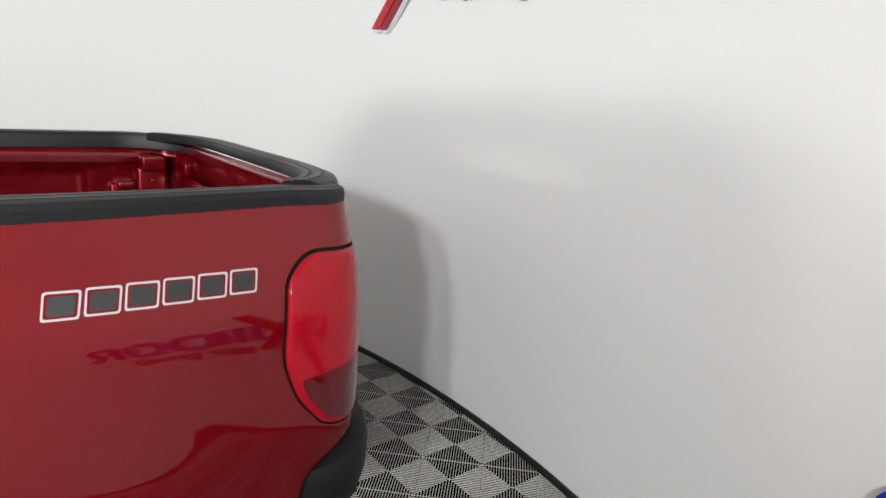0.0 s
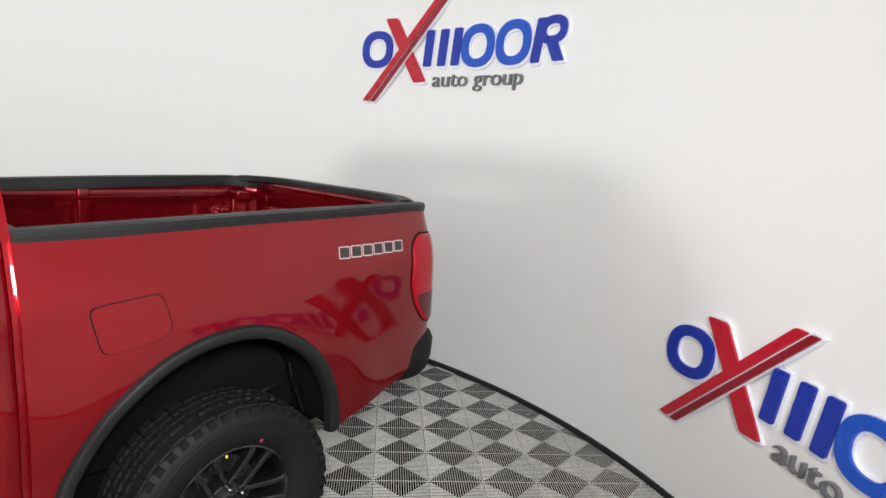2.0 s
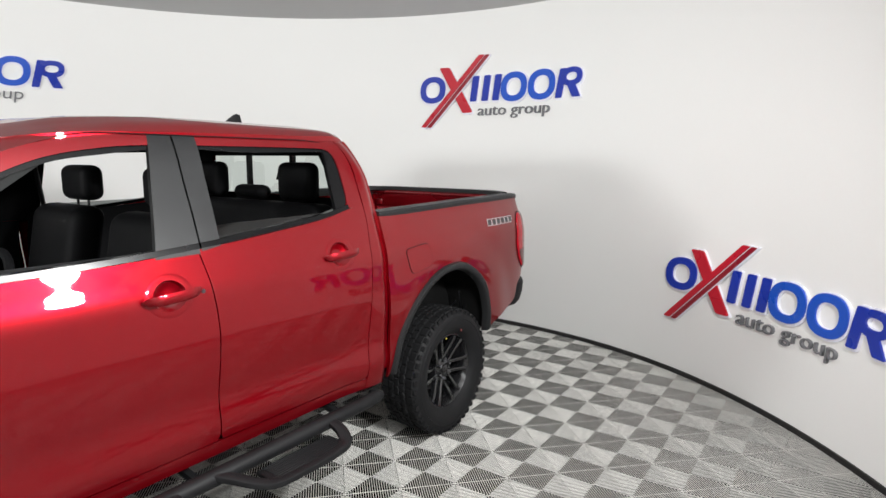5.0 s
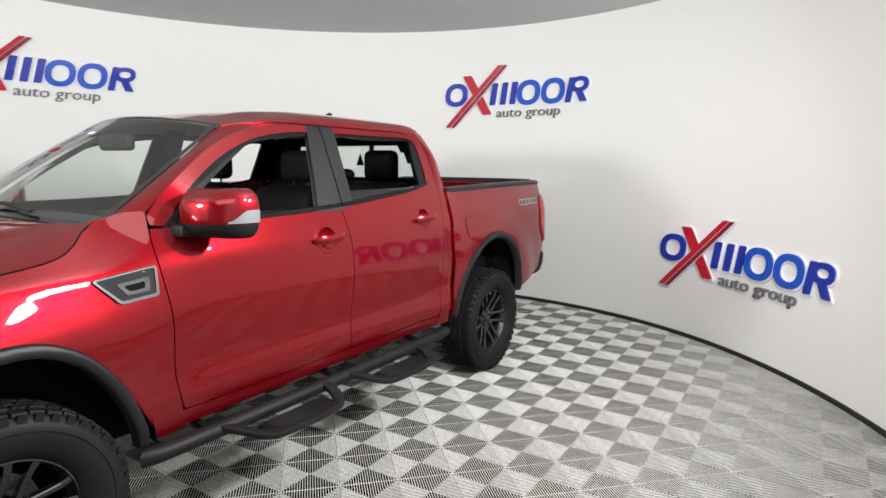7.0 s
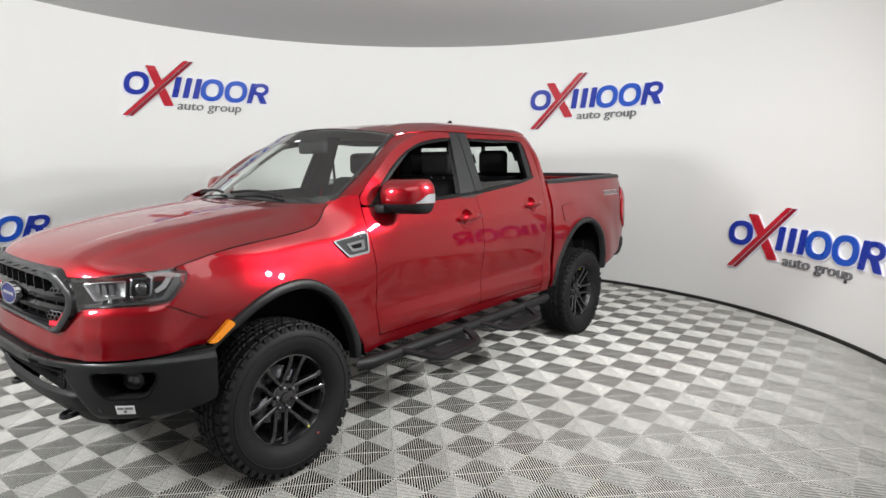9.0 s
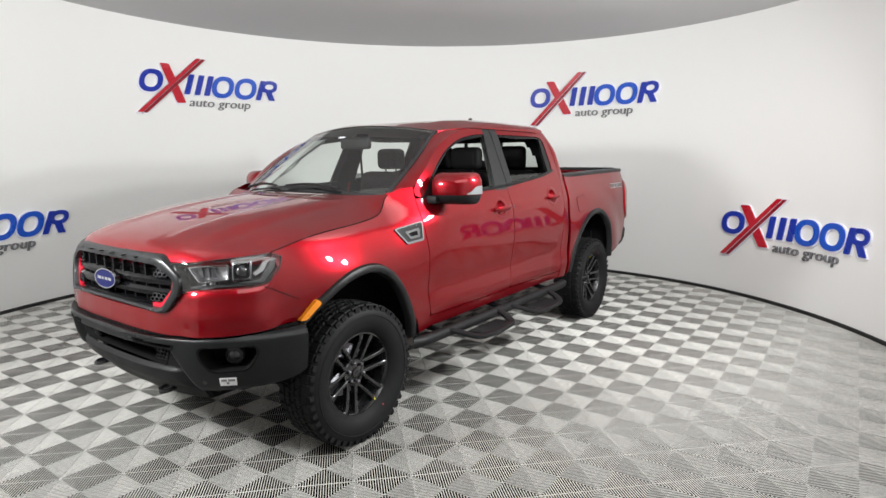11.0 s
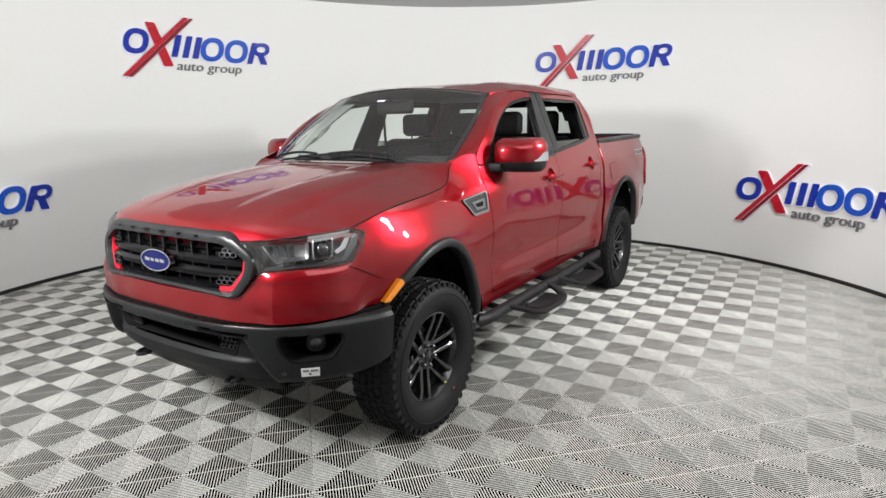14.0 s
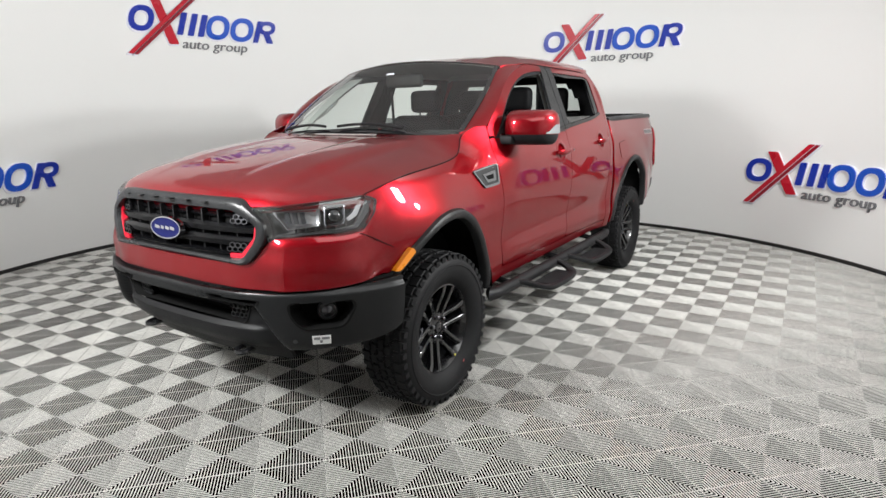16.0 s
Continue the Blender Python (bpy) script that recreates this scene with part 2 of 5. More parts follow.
def lathe(profile, n, axis="y"):
    """A turned shape about the y axis through the origin: profile of (radius, y)."""
    loops = []
    for r, y in profile:
        loops.append([(r * math.cos(2 * math.pi * k / n), y, r * math.sin(2 * math.pi * k / n)) for k in range(n)])
    return closed_ring(loops)


def tube(pts, r, n=10, smooth=True, steps=24):
    """A round bar along a line, with closed ends."""
    line = resample(pts, steps, smooth)
    loops = []
    for i, p in enumerate(line):
        d = (line[min(i + 1, len(line) - 1)] - line[max(i - 1, 0)]).normalized()
        a = d.cross(Vector((0, 0, 1)))
        a = a.normalized() if a.length > 1e-3 else Vector((1, 0, 0))
        b = d.cross(a)
        loops.append([p + r * (math.cos(2 * math.pi * k / n) * a + math.sin(2 * math.pi * k / n) * b) for k in range(n)])
    v, f = closed_ring(loops)
    return v, f + [tuple(range(n)), tuple(range(len(v) - n, len(v)))]


def rounded(poly, r, n=5):
    """A closed outline with rounded corners."""
    out = []
    p = [Vector(q) for q in poly]
    for i, b in enumerate(p):
        a, c = p[i - 1], p[(i + 1) % len(p)]
        u, v = (a - b), (c - b)
        d = min(r, u.length * 0.45, v.length * 0.45)
        s, e = b + u.normalized() * d, b + v.normalized() * d
        for k in range(n + 1):
            t = k / n
            out.append(s * (1 - t) ** 2 + b * 2 * t * (1 - t) + e * t * t)
    return out


def inside(poly, x, y):
    hit = False
    for (ax, ay), (bx, by) in zip(poly, poly[1:] + poly[:1]):
        if (ay > y) != (by > y) and x < (bx - ax) * (y - ay) / (by - ay) + ax:
            hit = not hit
    return hit


def plate(outline, fn, thick, back=0.0):
    """A flat shape laid on the surface fn(a, b, off), standing thick proud of it."""
    n = len(outline)
    v = [fn(p[0], p[1], thick) for p in outline] + [fn(p[0], p[1], back) for p in outline]
    f = [tuple(range(n))] + [(k, (k + 1) % n, n + (k + 1) % n, n + k) for k in range(n)]
    return v, f


def ring_plate(outer, inner, fn, thick, back=0.0):
    return closed_ring([[fn(p[0], p[1], h) for p in lp] for lp, h in ((outer, back), (outer, thick), (inner, thick), (inner, back))])


# ---- the booth ----
def lean(a):
    """How far the wall leans in for each metre of height, more on one side than on the other."""
    return 0.11 - 0.02 * math.cos(radians(a)) - 0.10 * math.sin(radians(a))


def wall_point(a, z, off=0.0):
    """a: degrees round the booth, off: metres in from the wall."""
    # near 182 degrees the foot of the wall stands a little further in
    turn = (a - 182 + 180) % 360 - 180
    r = RAD - lean(a) * z - off - 0.11 * math.exp(-(turn / 22) ** 2) * max(0.0, 1 - z / 2.2)
    return (CX + r * math.cos(radians(a)), CY + r * math.sin(radians(a)), z)


def wall():
    # the wall runs round from one side of the entrance to the other
    n = 150
    angs = [74 + (372 - 74) * k / n for k in range(n + 1)]
    loops = []
    for a in angs:
        loops.append([wall_point(a, z, 0) for z in (0.0, 0.55, 1.1, 1.65, 2.2, TOP)] + [wall_point(a, TOP, -0.12), wall_point(a, 0.0, -0.12)])
    v, f = closed_ring(loops)
    f += [tuple(range(8)), tuple(range(len(v) - 8, len(v)))]
    tagged(part("wall_round", (v, f), M_WALL, None), "curved white painted wall of a photo booth", "wall", kind="structure")
    loops = [[wall_point(a, 0.0, 0.012), wall_point(a, 0.034, 0.012), wall_point(a, 0.038, 0.008), wall_point(a, 0.038, 0.0), wall_point(a, 0.0, 0.0)] for a in angs]
    tagged(part("baseboard", closed_ring(loops), M_BASE, None), "thin black rubber skirting along the curved wall", "baseboard", kind="structure")


wall()
for n, (lo, hi) in {"wall_entrance_1": ((4.2, 3.72, 0), (8.6, 3.84, TOP)), "wall_entrance_2": ((5.85, 0.55, 0), (8.6, 0.67, TOP)),
                    "wall_entrance_back": ((8.6, 0.55, 0), (8.72, 3.84, TOP)), "wall_entrance_side": ((2.85, 3.80, 0), (4.2, 3.92, TOP))}.items():
    tagged(part(n, block(lo, hi, 0), M_WALL, None), "plain white painted wall of the entrance", "wall", kind="structure")
slab = block((-2.9, -4.8, 0), (8.8, 4.5, 0.12), 0)
for v in slab.verts:
    v.co.z += 3.1154 - 0.0008 * v.co.x - 0.0206 * v.co.y      # falls a little towards one side
tagged(part("ceiling", slab, M_CEIL, None), "plain matt grey ceiling", "ceiling", kind="structure")
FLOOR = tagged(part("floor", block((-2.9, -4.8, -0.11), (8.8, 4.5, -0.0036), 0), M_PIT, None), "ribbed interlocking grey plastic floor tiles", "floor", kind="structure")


# ---- signs on the wall ----
def words(text, size, depth=0.010):
    """A mesh of raised letters, flat, its baseline on the x axis."""
    cu = bpy.data.curves.new("letters", "FONT")
    cu.body, cu.size, cu.extrude, cu.shear, cu.offset = text, size, depth, 0.12, -size * 0.004
    cu.resolution_u = 3
    ob = bpy.data.objects.new("letters", cu)
    scene.collection.objects.link(ob)
    me = bpy.data.meshes.new_from_object(ob.evaluated_get(bpy.context.evaluated_depsgraph_get()))
    bpy.data.objects.remove(ob)
    bpy.data.curves.remove(cu)
    return me


def wall_sign(start, mid, wide):
    """A raised sign of plain shapes; start: where it begins, in degrees round the booth; mid: the height of its middle."""
    sign = thing("wall_sign", "raised blue and red sign shapes on the white wall", "sign", "signs on the wall")
    fn = lambda a, b, off: wall_point(start - math.degrees(a * wide / (RAD - lean(start - 13) * mid)), mid + b, off)

    def ellipse(cx, cy, rx, ry, n=36):
        # a slightly squared oval
        out = []
        for k in range(n):
            t = 2 * math.pi * k / n
            c, s = math.cos(t), math.sin(t)
            h = ry * abs(s) ** 0.86 * (1 if s > 0 else -1)
            out.append(Vector((cx + rx * abs(c) ** 0.86 * (1 if c > 0 else -1) + 0.16 * h, cy + h)))
        return out

    def slab(poly, mat, name, thick=0.03, r=0.012, rim=0.012):
        o = rounded(poly, r, 3)
        c = sum(o, Vector((0, 0))) / len(o)
        wide = [c + (p - c) * (1 + rim / max((p - c).length, 0.05)) for p in o]
        piece = part(name, plate(o, fn, thick, thick - 0.012), mat, sign)
        part("backing", plate([p - Vector((0, 0.006)) for p in wide], fn, thick - 0.012, 0.001), M_PALE, piece)

    def hoop(cx, cy, rx, ry, w, mat):
        piece = part("ring", ring_plate(ellipse(cx, cy, rx, ry), ellipse(cx, cy, rx - w, ry - w * 0.86), fn, 0.03, 0.018), mat, sign)
        part("backing", ring_plate(ellipse(cx, cy - 0.006, rx + 0.012, ry + 0.012), ellipse(cx, cy - 0.006, rx - w - 0.008, ry - w * 0.86 - 0.008), fn, 0.018, 0.001), M_PALE, piece)

    hoop(0.150, 0.003, 0.148, 0.130, 0.062, M_BLUE)
    hoop(1.103, -0.008, 0.148, 0.134, 0.062, M_SKY)
    hoop(1.418, -0.010, 0.150, 0.134, 0.062, M_SKY)
    # three slanted bars, then a bar with a small ring
    for a in (0.60, 0.735, 0.862):
        slab([(a - 0.016, -0.124), (a + 0.056, -0.124), (a + 0.112, 0.116), (a + 0.040, 0.116)], M_BLUE, "slanted_bar")
    slab([(1.562, -0.142), (1.630, -0.142), (1.700, 0.108), (1.632, 0.108)], M_BLUE, "slanted_bar")
    hoop(1.752, 0.034, 0.112, 0.078, 0.052, M_BLUE)
    slab([(1.750, -0.142), (1.836, -0.142), (1.784, -0.03), (1.700, -0.03)], M_BLUE, "slanted_bar")
    # the two crossing strokes
    slab([(0.250, 0.212), (0.366, 0.212), (0.610, -0.228), (0.494, -0.234)], M_SIGNRED, "falling_stroke", 0.034, 0.02)
    slab([(-0.012, -0.366), (0.046, -0.370), (0.790, 0.306), (0.728, 0.308)], M_SIGNRED, "rising_stroke", 0.040, 0.012)
    slab([(0.060, -0.371), (0.104, -0.374), (0.848, 0.302), (0.804, 0.305)], M_SIGNDARK, "rising_stroke", 0.040, 0.012)
    # the words under it
    me = words("auto group", 0.150)
    grow = 0.835 / max(v.co.x for v in me.vertices)
    for v in me.vertices:
        v.co = fn(0.655 + v.co.x * grow, -0.262 + v.co.y, 0.012 + v.co.z)
    me.materials.append(M_SIGNGREY)
    tagged(new("lettering", me), "grey raised letters").parent = sign


for start, mid, wide in ((272.9, 2.52, .945), (189.8, 2.408, .958), (151.6, 0.842, .995), (309.8, 0.935, .958), (108.0, 2.44, .958)):
    wall_sign(start, mid, wide)


# ---- the pickup truck ----
TRUCK = thing("pickup_truck", "red metallic crew cab pickup truck with black trim on ribbed floor", "pickup truck")
AXLE = 3.245

CAB = pchip([(0.40, .83), (0.52, .868), (0.58, .886), (0.66, .899), (0.76, .892), (0.88, .9085), (0.96, .9195), (1.03, .9243), (1.07, .9229), (1.11, .9211), (1.15, .9190), (1.19, .9163),
             (1.23, .9102), (1.28, .8955), (1.38, .868), (1.47, .835), (1.62, .772), (1.75, .718), (1.80, .688), (1.83, .650)])
BED = pchip([(0.40, .85), (0.55, .880), (0.65, .893), (0.80, .903), (0.95, .913), (1.08, .912), (1.18, .909), (1.26, .897), (1.33, .874), (1.40, .848), (1.46, .832)])
FEN = pchip([(0.40, .83), (0.55, .872), (0.70, .886), (0.85, .899), (0.95, .901), (1.0, .896), (1.06, .884), (1.12, .868), (1.18, .850), (1.24, .816), (1.32, .770), (1.40, .735)])
PLAN = pchip([(-1.16, -.42), (-1.12, -.245), (-1.10, -.175), (-1.06, -.10), (-1.0, -.058), (-.88, -.032), (-.7, -.013), (-.5, -.002), (-.3, 0), (.6, 0), (3.2, 0), (3.45, -.005), (3.6, -.018), (3.72, -.042), (3.9, -.12)])


def side_y(x, z):
    """Half the width of the body at x along and z up."""
    a, b = ramp(2.44, 2.95, x), 1 - ramp(.45, .75, x)
    y = CAB(z) * (1 - a - b) + FEN(z) * a + BED(z) * b
    # the front wing swells over its wheel
    d = x - AXLE - .115
    y += 0.042 * math.exp(-(d / (.29 if d < 0 else .38)) ** 2 - ((z - .95) / .22) ** 2)
    # the rear wing swells round its wheel
    y += 0.026 * ramp(.86, .60, math.hypot((x - .04) / 1.06, z - .47)) - .006 * math.exp(-(x / .6) ** 2)
    return y + PLAN(x)


def side(m):
    return lambda x, z, off: (x, m * (side_y(x, z) + off), z)


NOSE = [(4.138, 0), (4.133, .2), (4.112, .4), (4.067, .55), (3.997, .68), (3.892, .79), (3.79, .855), (3.69, .9), (3.5, .935)]
RUN = [0.0]
for p, q in zip(NOSE, NOSE[1:]):
    RUN.append(RUN[-1] + math.dist(p, q))
NX, NY = pchip([(s, p[0]) for s, p in zip(RUN, NOSE)]), pchip([(s, p[1]) for s, p in zip(RUN, NOSE)])
RAKE = pchip([(.40, -.10), (.5, -.03), (.6, 0), (.75, .015), (.85, .005), (1.0, -.01), (1.1, -.03), (1.2, -.07)])


def nose(s, z, off=0.0):
    """A point of the nose: s metres round from the middle, z up, off proud of it."""
    a, e = abs(s), .02
    tx, ty = NX(a + e) - NX(a - e if a > e else 0), NY(a + e) - (NY(a - e) if a > e else -NY(e - a))
    l = math.hypot(tx, ty)
    d = off + RAKE(z)
    x, y = NX(a) + ty / l * d, NY(a) - tx / l * d
    return (x, y if s >= 0 else -y, z)


flat = lambda v: (lambda u: v)
FRONT_SHUT = pchip([(.55, 2.60), (.62, 2.615), (.75, 2.638), (.95, 2.645), (1.28, 2.678), (1.42, 2.672)])
MID_SHUT = pchip([(.55, 1.612), (1.04, 1.61), (1.25, 1.63), (1.40, 1.66)])
REAR_SHUT = pchip([(.55, .772), (.62, .765), (1.03, .742), (1.27, .725), (1.44, .706), (1.646, .703), (1.73, .722), (1.80, .768)])
BACK_X = pchip([(.5, .625), (1.4, .622), (1.6, .630), (1.72, .648), (1.78, .667), (1.80, .677), (1.85, .72)])
BELT = pchip([(.70, 1.49), (.82, 1.475), (.95, 1.448), (1.3, 1.41), (1.6, 1.384), (2.0, 1.362), (2.7, 1.348)])
HOODLINE = [(3.749, 1.143), (3.502, 1.200), (3.188, 1.229), (3.006, 1.255), (2.93, 1.295), (2.895, 1.335), (2.86, 1.362)]
ARCH_F = [(2.742, .500), (2.762, .59), (2.808, .709), (2.875, .82), (2.966, .924), (3.06, .985), (3.144, 1.012), (3.24, 1.018), (3.339, 1.005), (3.43, .972), (3.50, .932), (3.59, .868), (3.664, .798)]
ARCH_R = [(.590, .560), (.568, .66), (.532, .764), (.440, .902), (.345, .987), (.24, 1.050), (.12, 1.088), (0, 1.097), (-.09, 1.083), (-.18, 1.046), (-.285, .972), (-.358, .885), (-.405, .79), (-.434, .69), (-.448, .580)]


def inset(line, cx, cz, d):
    out = []
    for x, z in line:
        v = Vector((x - cx, z - cz))
        out.append(Vector((x, z)) - v.normalized() * d)
    return out


def door_corner(u, z0, z1, w=0.028):
    """Rounds the lower corners of a door."""
    e = min(u, 1 - u)
    return z0 + (z1 - z0) * max(0, 1 - e / w) ** 2


def body_side(m):
    S = side(m)
    near = m > 0
    gap = 0.0025
    # front wing
    low = [(2.648, .515), (2.735, .500)] + ARCH_F[1:] + [(3.69, .795)]
    high = [(2.678, 1.405), (2.76, 1.400)] + [(p[0], p[1]) for p in HOODLINE[::-1]]
    g = loft(low, high, 64, 22)
    for i in range(14):
        for q in g[i]:
            q.x += (FRONT_SHUT(q.y) + .002 - (2.648 + .030 * (q.y - .515) / .89)) * (1 - i / 14)
    wing = part("front_wing", skin(g, S), M_PAINT, TRUCK)
    seam = [(x, m * (side_y(x, z) + .0002), z + .001) for x, z in HOODLINE]
    part("bonnet_gap", tube(seam, .0030, 6, True, 40), M_VOID, wing)
    # doors
    zt = lambda u: BELT(2.675 + (1.66 - 2.675) * u) - 0.012
    door = part("front_door", skin(spans(lambda z: FRONT_SHUT(z) - .003, lambda z: MID_SHUT(z) + gap, lambda u: door_corner(u, .592, .616, .014), zt, 88, 66), S, .008, lambda a, b: ((a - 1.794) / .073) ** 2 + ((b - 1.220) / .066) ** 2 > 1), M_PAINT, TRUCK)
    zt2 = lambda u: BELT(1.66 + (.705 - 1.66) * u) - 0.012
    rear = part("rear_door", skin(spans(lambda z: MID_SHUT(z) - gap, lambda z: REAR_SHUT(z) + gap, lambda u: door_corner(u, .594, .616, .014), zt2, 80, 66), S, .008, lambda a, b: ((a - .939) / .073) ** 2 + ((b - 1.262) / .066) ** 2 > 1), M_PAINT, TRUCK)
    # door frames over the windows
    inner = [(2.625, 1.345), (2.60, 1.366), (2.496, 1.487), (2.309, 1.616), (2.103, 1.706), (1.887, 1.746), (1.72, 1.757), (1.66, 1.759)]
    outer = [(2.668, 1.352), (2.664, 1.40), (2.553, 1.515), (2.335, 1.665), (2.12, 1.752), (1.90, 1.788), (1.72, 1.797), (1.66, 1.799)]
    part("window_frame", skin(loft(inner, outer, 40, 5), S, 0.012), M_PAINT, door)
    inner2 = [(1.60, 1.759), (1.3, 1.760), (1.0, 1.760), (.87, 1.757), (.828, 1.746), (.805, 1.715), (.797, 1.65), (.800, 1.56), (.810, 1.50), (.833, 1.472)]
    outer2 = [(1.60, 1.799), (1.3, 1.801), (1.0, 1.800), (.87, 1.799), (.776, 1.797), (.724, 1.725), (.707, 1.62), (.709, 1.53), (.709, 1.462)]
    part("window_frame", skin(loft(inner2, outer2, 36, 5), S, 0.012), M_PAINT, rear)
    for own, a, b in ((door, inner, outer), (rear, inner2, outer2)):
        part("frame_lining", skin(loft(inset(a, 1.6, 1.5, .01), b, 30, 3), lambda x, z, o: S(x, z, o - .034), 0), M_SEAT, own)
    # black seals and pillar covers
    for own, line, d in ((door, inner, .024), (rear, inner2, .028)):
        inn = inset(line, 1.9 if own is door else 1.2, 1.55, d)
        part("window_seal", skin(loft(inn, line, 40, 2), lambda x, z, o: S(x, z, o - .006), 0.02), M_BAR, own)
    cover = [(1.645, 1.352), (1.82, 1.350)], [(1.635, 1.797), (1.725, 1.797)]
    part("pillar_cover", skin(loft(*cover, 6, 16), lambda x, z, o: S(x, z, o + .001), .02), M_ARCH, door)
    cover = [(1.555, 1.372), (1.637, 1.360)], [(1.532, 1.797), (1.627, 1.797)]
    part("pillar_cover", skin(loft(*cover, 6, 16), lambda x, z, o: S(x, z, o + .001), .02), M_ARCH, rear)
    part("quarter_cover", skin(loft([(.825, 1.475), (.895, 1.458)], [(.822, 1.735), (.862, 1.750)], 5, 14), lambda x, z, o: S(x, z, o - .004), .02), M_BAR, rear)
    # belt mouldings
    for own, x0, x1 in ((door, 2.60, 1.645), (rear, 1.637, .812)):
        ln = [(x0 + (x1 - x0) * k / 8, BELT(x0 + (x1 - x0) * k / 8)) for k in range(9)]
        part("belt_moulding", skin(loft([(x, z - .009) for x, z in ln], [(x, z + .011) for x, z in ln], 24, 3), lambda x, z, o: S(x, z, o + .004), .03), M_BAR, own)
    # rear window wound down
    ln = [(.93 + .63 * k / 6, BELT(.93 + .63 * k / 6)) for k in range(7)]
    pane = part("window_pane", skin(loft(ln, [(x, 1.448 + .012 * (1.56 - x)) for x, z in ln], 12, 3), lambda x, z, o: S(x, z, o - .022), 0.004), M_PRIVACY, rear)
    pane.visible_shadow = False
    # cab corner behind the rear door
    corner = part("cab_corner", skin(spans(lambda z: REAR_SHUT(z) - gap, BACK_X, flat(.53), lambda u: 1.797 - .006 * u, 12, 44),
                                     lambda x, z, o: (x, m * (side_y(x, z) + o - .018 * ramp(BACK_X(z) + .05, BACK_X(z) - .01, x) ** 2 - .045 * ramp(1.60, 1.81, z) * ramp(BACK_X(z) + .11, BACK_X(z) - .01, x) ** 2), z)), M_PAINT, TRUCK)
    # sill under the doors
    part("sill", skin(loft([(2.64, .515), (.63, .530)], [(2.62, .585), (.77, .587)], 40, 4, False), lambda x, z, o: S(x, z, o - .004)), M_PAINT, TRUCK)
    # bed side
    low = [(.604, .545)] + ARCH_R + [(-.50, .600), (-.69, .650), (-.87, .692), (-.915, .80), (-1.02, .855), (-1.115, .87)]
    high = [(.604, 1.415), (.2, 1.425), (-.2, 1.434), (-.7, 1.447), (-.93, 1.450), (-1.0, 1.450), (-1.05, 1.430), (-1.085, 1.372), (-1.105, 1.31)]
    bed = part("bed_side", skin(loft(low, high, 84, 26), S, .016), M_PAINT, TRUCK)
    # wheel arch mouldings
    for own, line, cx, cz in ((wing, ARCH_F, 3.2, .42), (bed, ARCH_R, .04, .42)):
        inn = inset(line, cx, cz, .054)
        g = loft(inn, [(p[0], p[1]) for p in line], 56, 8)
        rise = (-.030, .008, .014, .017, .0185, .019, .0185, .016, -.004)
        v = [(q.x, m * (side_y(q.x, q.y) + h), q.y) for col in g for q, h in zip(col, rise)]
        f = [(a * 9 + b, a * 9 + 9 + b, a * 9 + 10 + b, a * 9 + b + 1) for a in range(56) for b in range(8)]
        part("arch_moulding", (v, f + [tuple(range(9)), tuple(range(len(v) - 9, len(v)))]), M_ARCH, own)
    # cover inside the arches
    front_arc = [(AXLE - .02 + .50 * math.cos(t), .47 + .50 * math.sin(t)) for t in [math.pi * (.97 * k / 24 + .015) for k in range(25)]]
    for own, arc in ((wing, front_arc), (bed, inset(ARCH_R, .04, .42, .022))):
        v = [(p[0], m * y, p[1]) for p in arc for y in (.60, .885)]
        n = len(arc)
        f = [(2 * k, 2 * k + 1, 2 * k + 3, 2 * k + 2) for k in range(n - 1)] + [tuple(2 * k for k in range(n))]
        part("arch_liner", (v, f), M_VOID, own)
    # metal tubes standing in for glints on the liner folds behind the rear wheel
    for x0, z0, x1, z1 in ((-.318, .832, -.365, .690), (-.385, .722, -.415, .640), (-.352, .716, -.405, .590), (-.190, .742, -.315, .760)):
        part("liner_glint", tube([(x0, m * .74, z0), ((x0 + x1) / 2 + .004, m * .735, (z0 + z1) / 2), (x1, m * .72, z1)], .0045, 6), M_SMOKE, bed)
    # door handles
    for own, x, z in ((door, 1.79, 1.222), (rear, .935, 1.264)):
        loops = []
        for s, off in ((1.46, -.0042), (1.42, -.0034), (1.20, -.0034), (1.02, -.0034), (.97, -.007), (.88, -.020), (.6, -.030), (.3, -.033), (.02, -.033)):
            # a shallow bowl: its rim is rolled, its middle lies on the panel
            loops.append([S(x + .004 + s * .062 * math.cos(t), z - .002 + s * .055 * math.sin(t), off + .004) for t in [2 * math.pi * k / 28 for k in range(28)]])
        part("handle_cup", closed_ring(loops), M_PAINT, own)
        loops = []
        for k in range(21):
            t = -1 + 2 * k / 20
            e = (1 - abs(t) ** 3.5) ** .5
            h, d = .004 + .016 * e, .010 + .034 * (1 - abs(t) ** 4)
            cx, cz = x - .112 * t, z + .006 * t
            y0 = side_y(cx, cz)
            loops.append([(cx, m * (y0 + a), cz + b) for a, b in ((d - .014 * e, -h * .8), (d - .002, -h), (d + .006 * e, -h * .5), (d + .008 * e, h * .3), (d + .002, h), (d - .014 * e, h * .8))])
        v, f = closed_ring(loops)
        h = part("door_handle", (v, f), M_PAINT, own)
        if own is door and near:
            lock = lathe([(.0, .003), (.008, .003), (.009, 0)], 14)
            part("door_lock", ([(a + x - .095, b + m * (side_y(x, z) + .050), c + z + .006) for a, b, c in lock[0]], lock[1]), M_SMOKE, h)
    # dark linings inside the doors
    part("door_lining", skin(spans(lambda z: 2.62, lambda z: 1.66, flat(.60), lambda u: 1.37, 8, 6), lambda x, z, o: (x, m * (side_y(x, z) - .075), z), 0), M_SEAT, door)
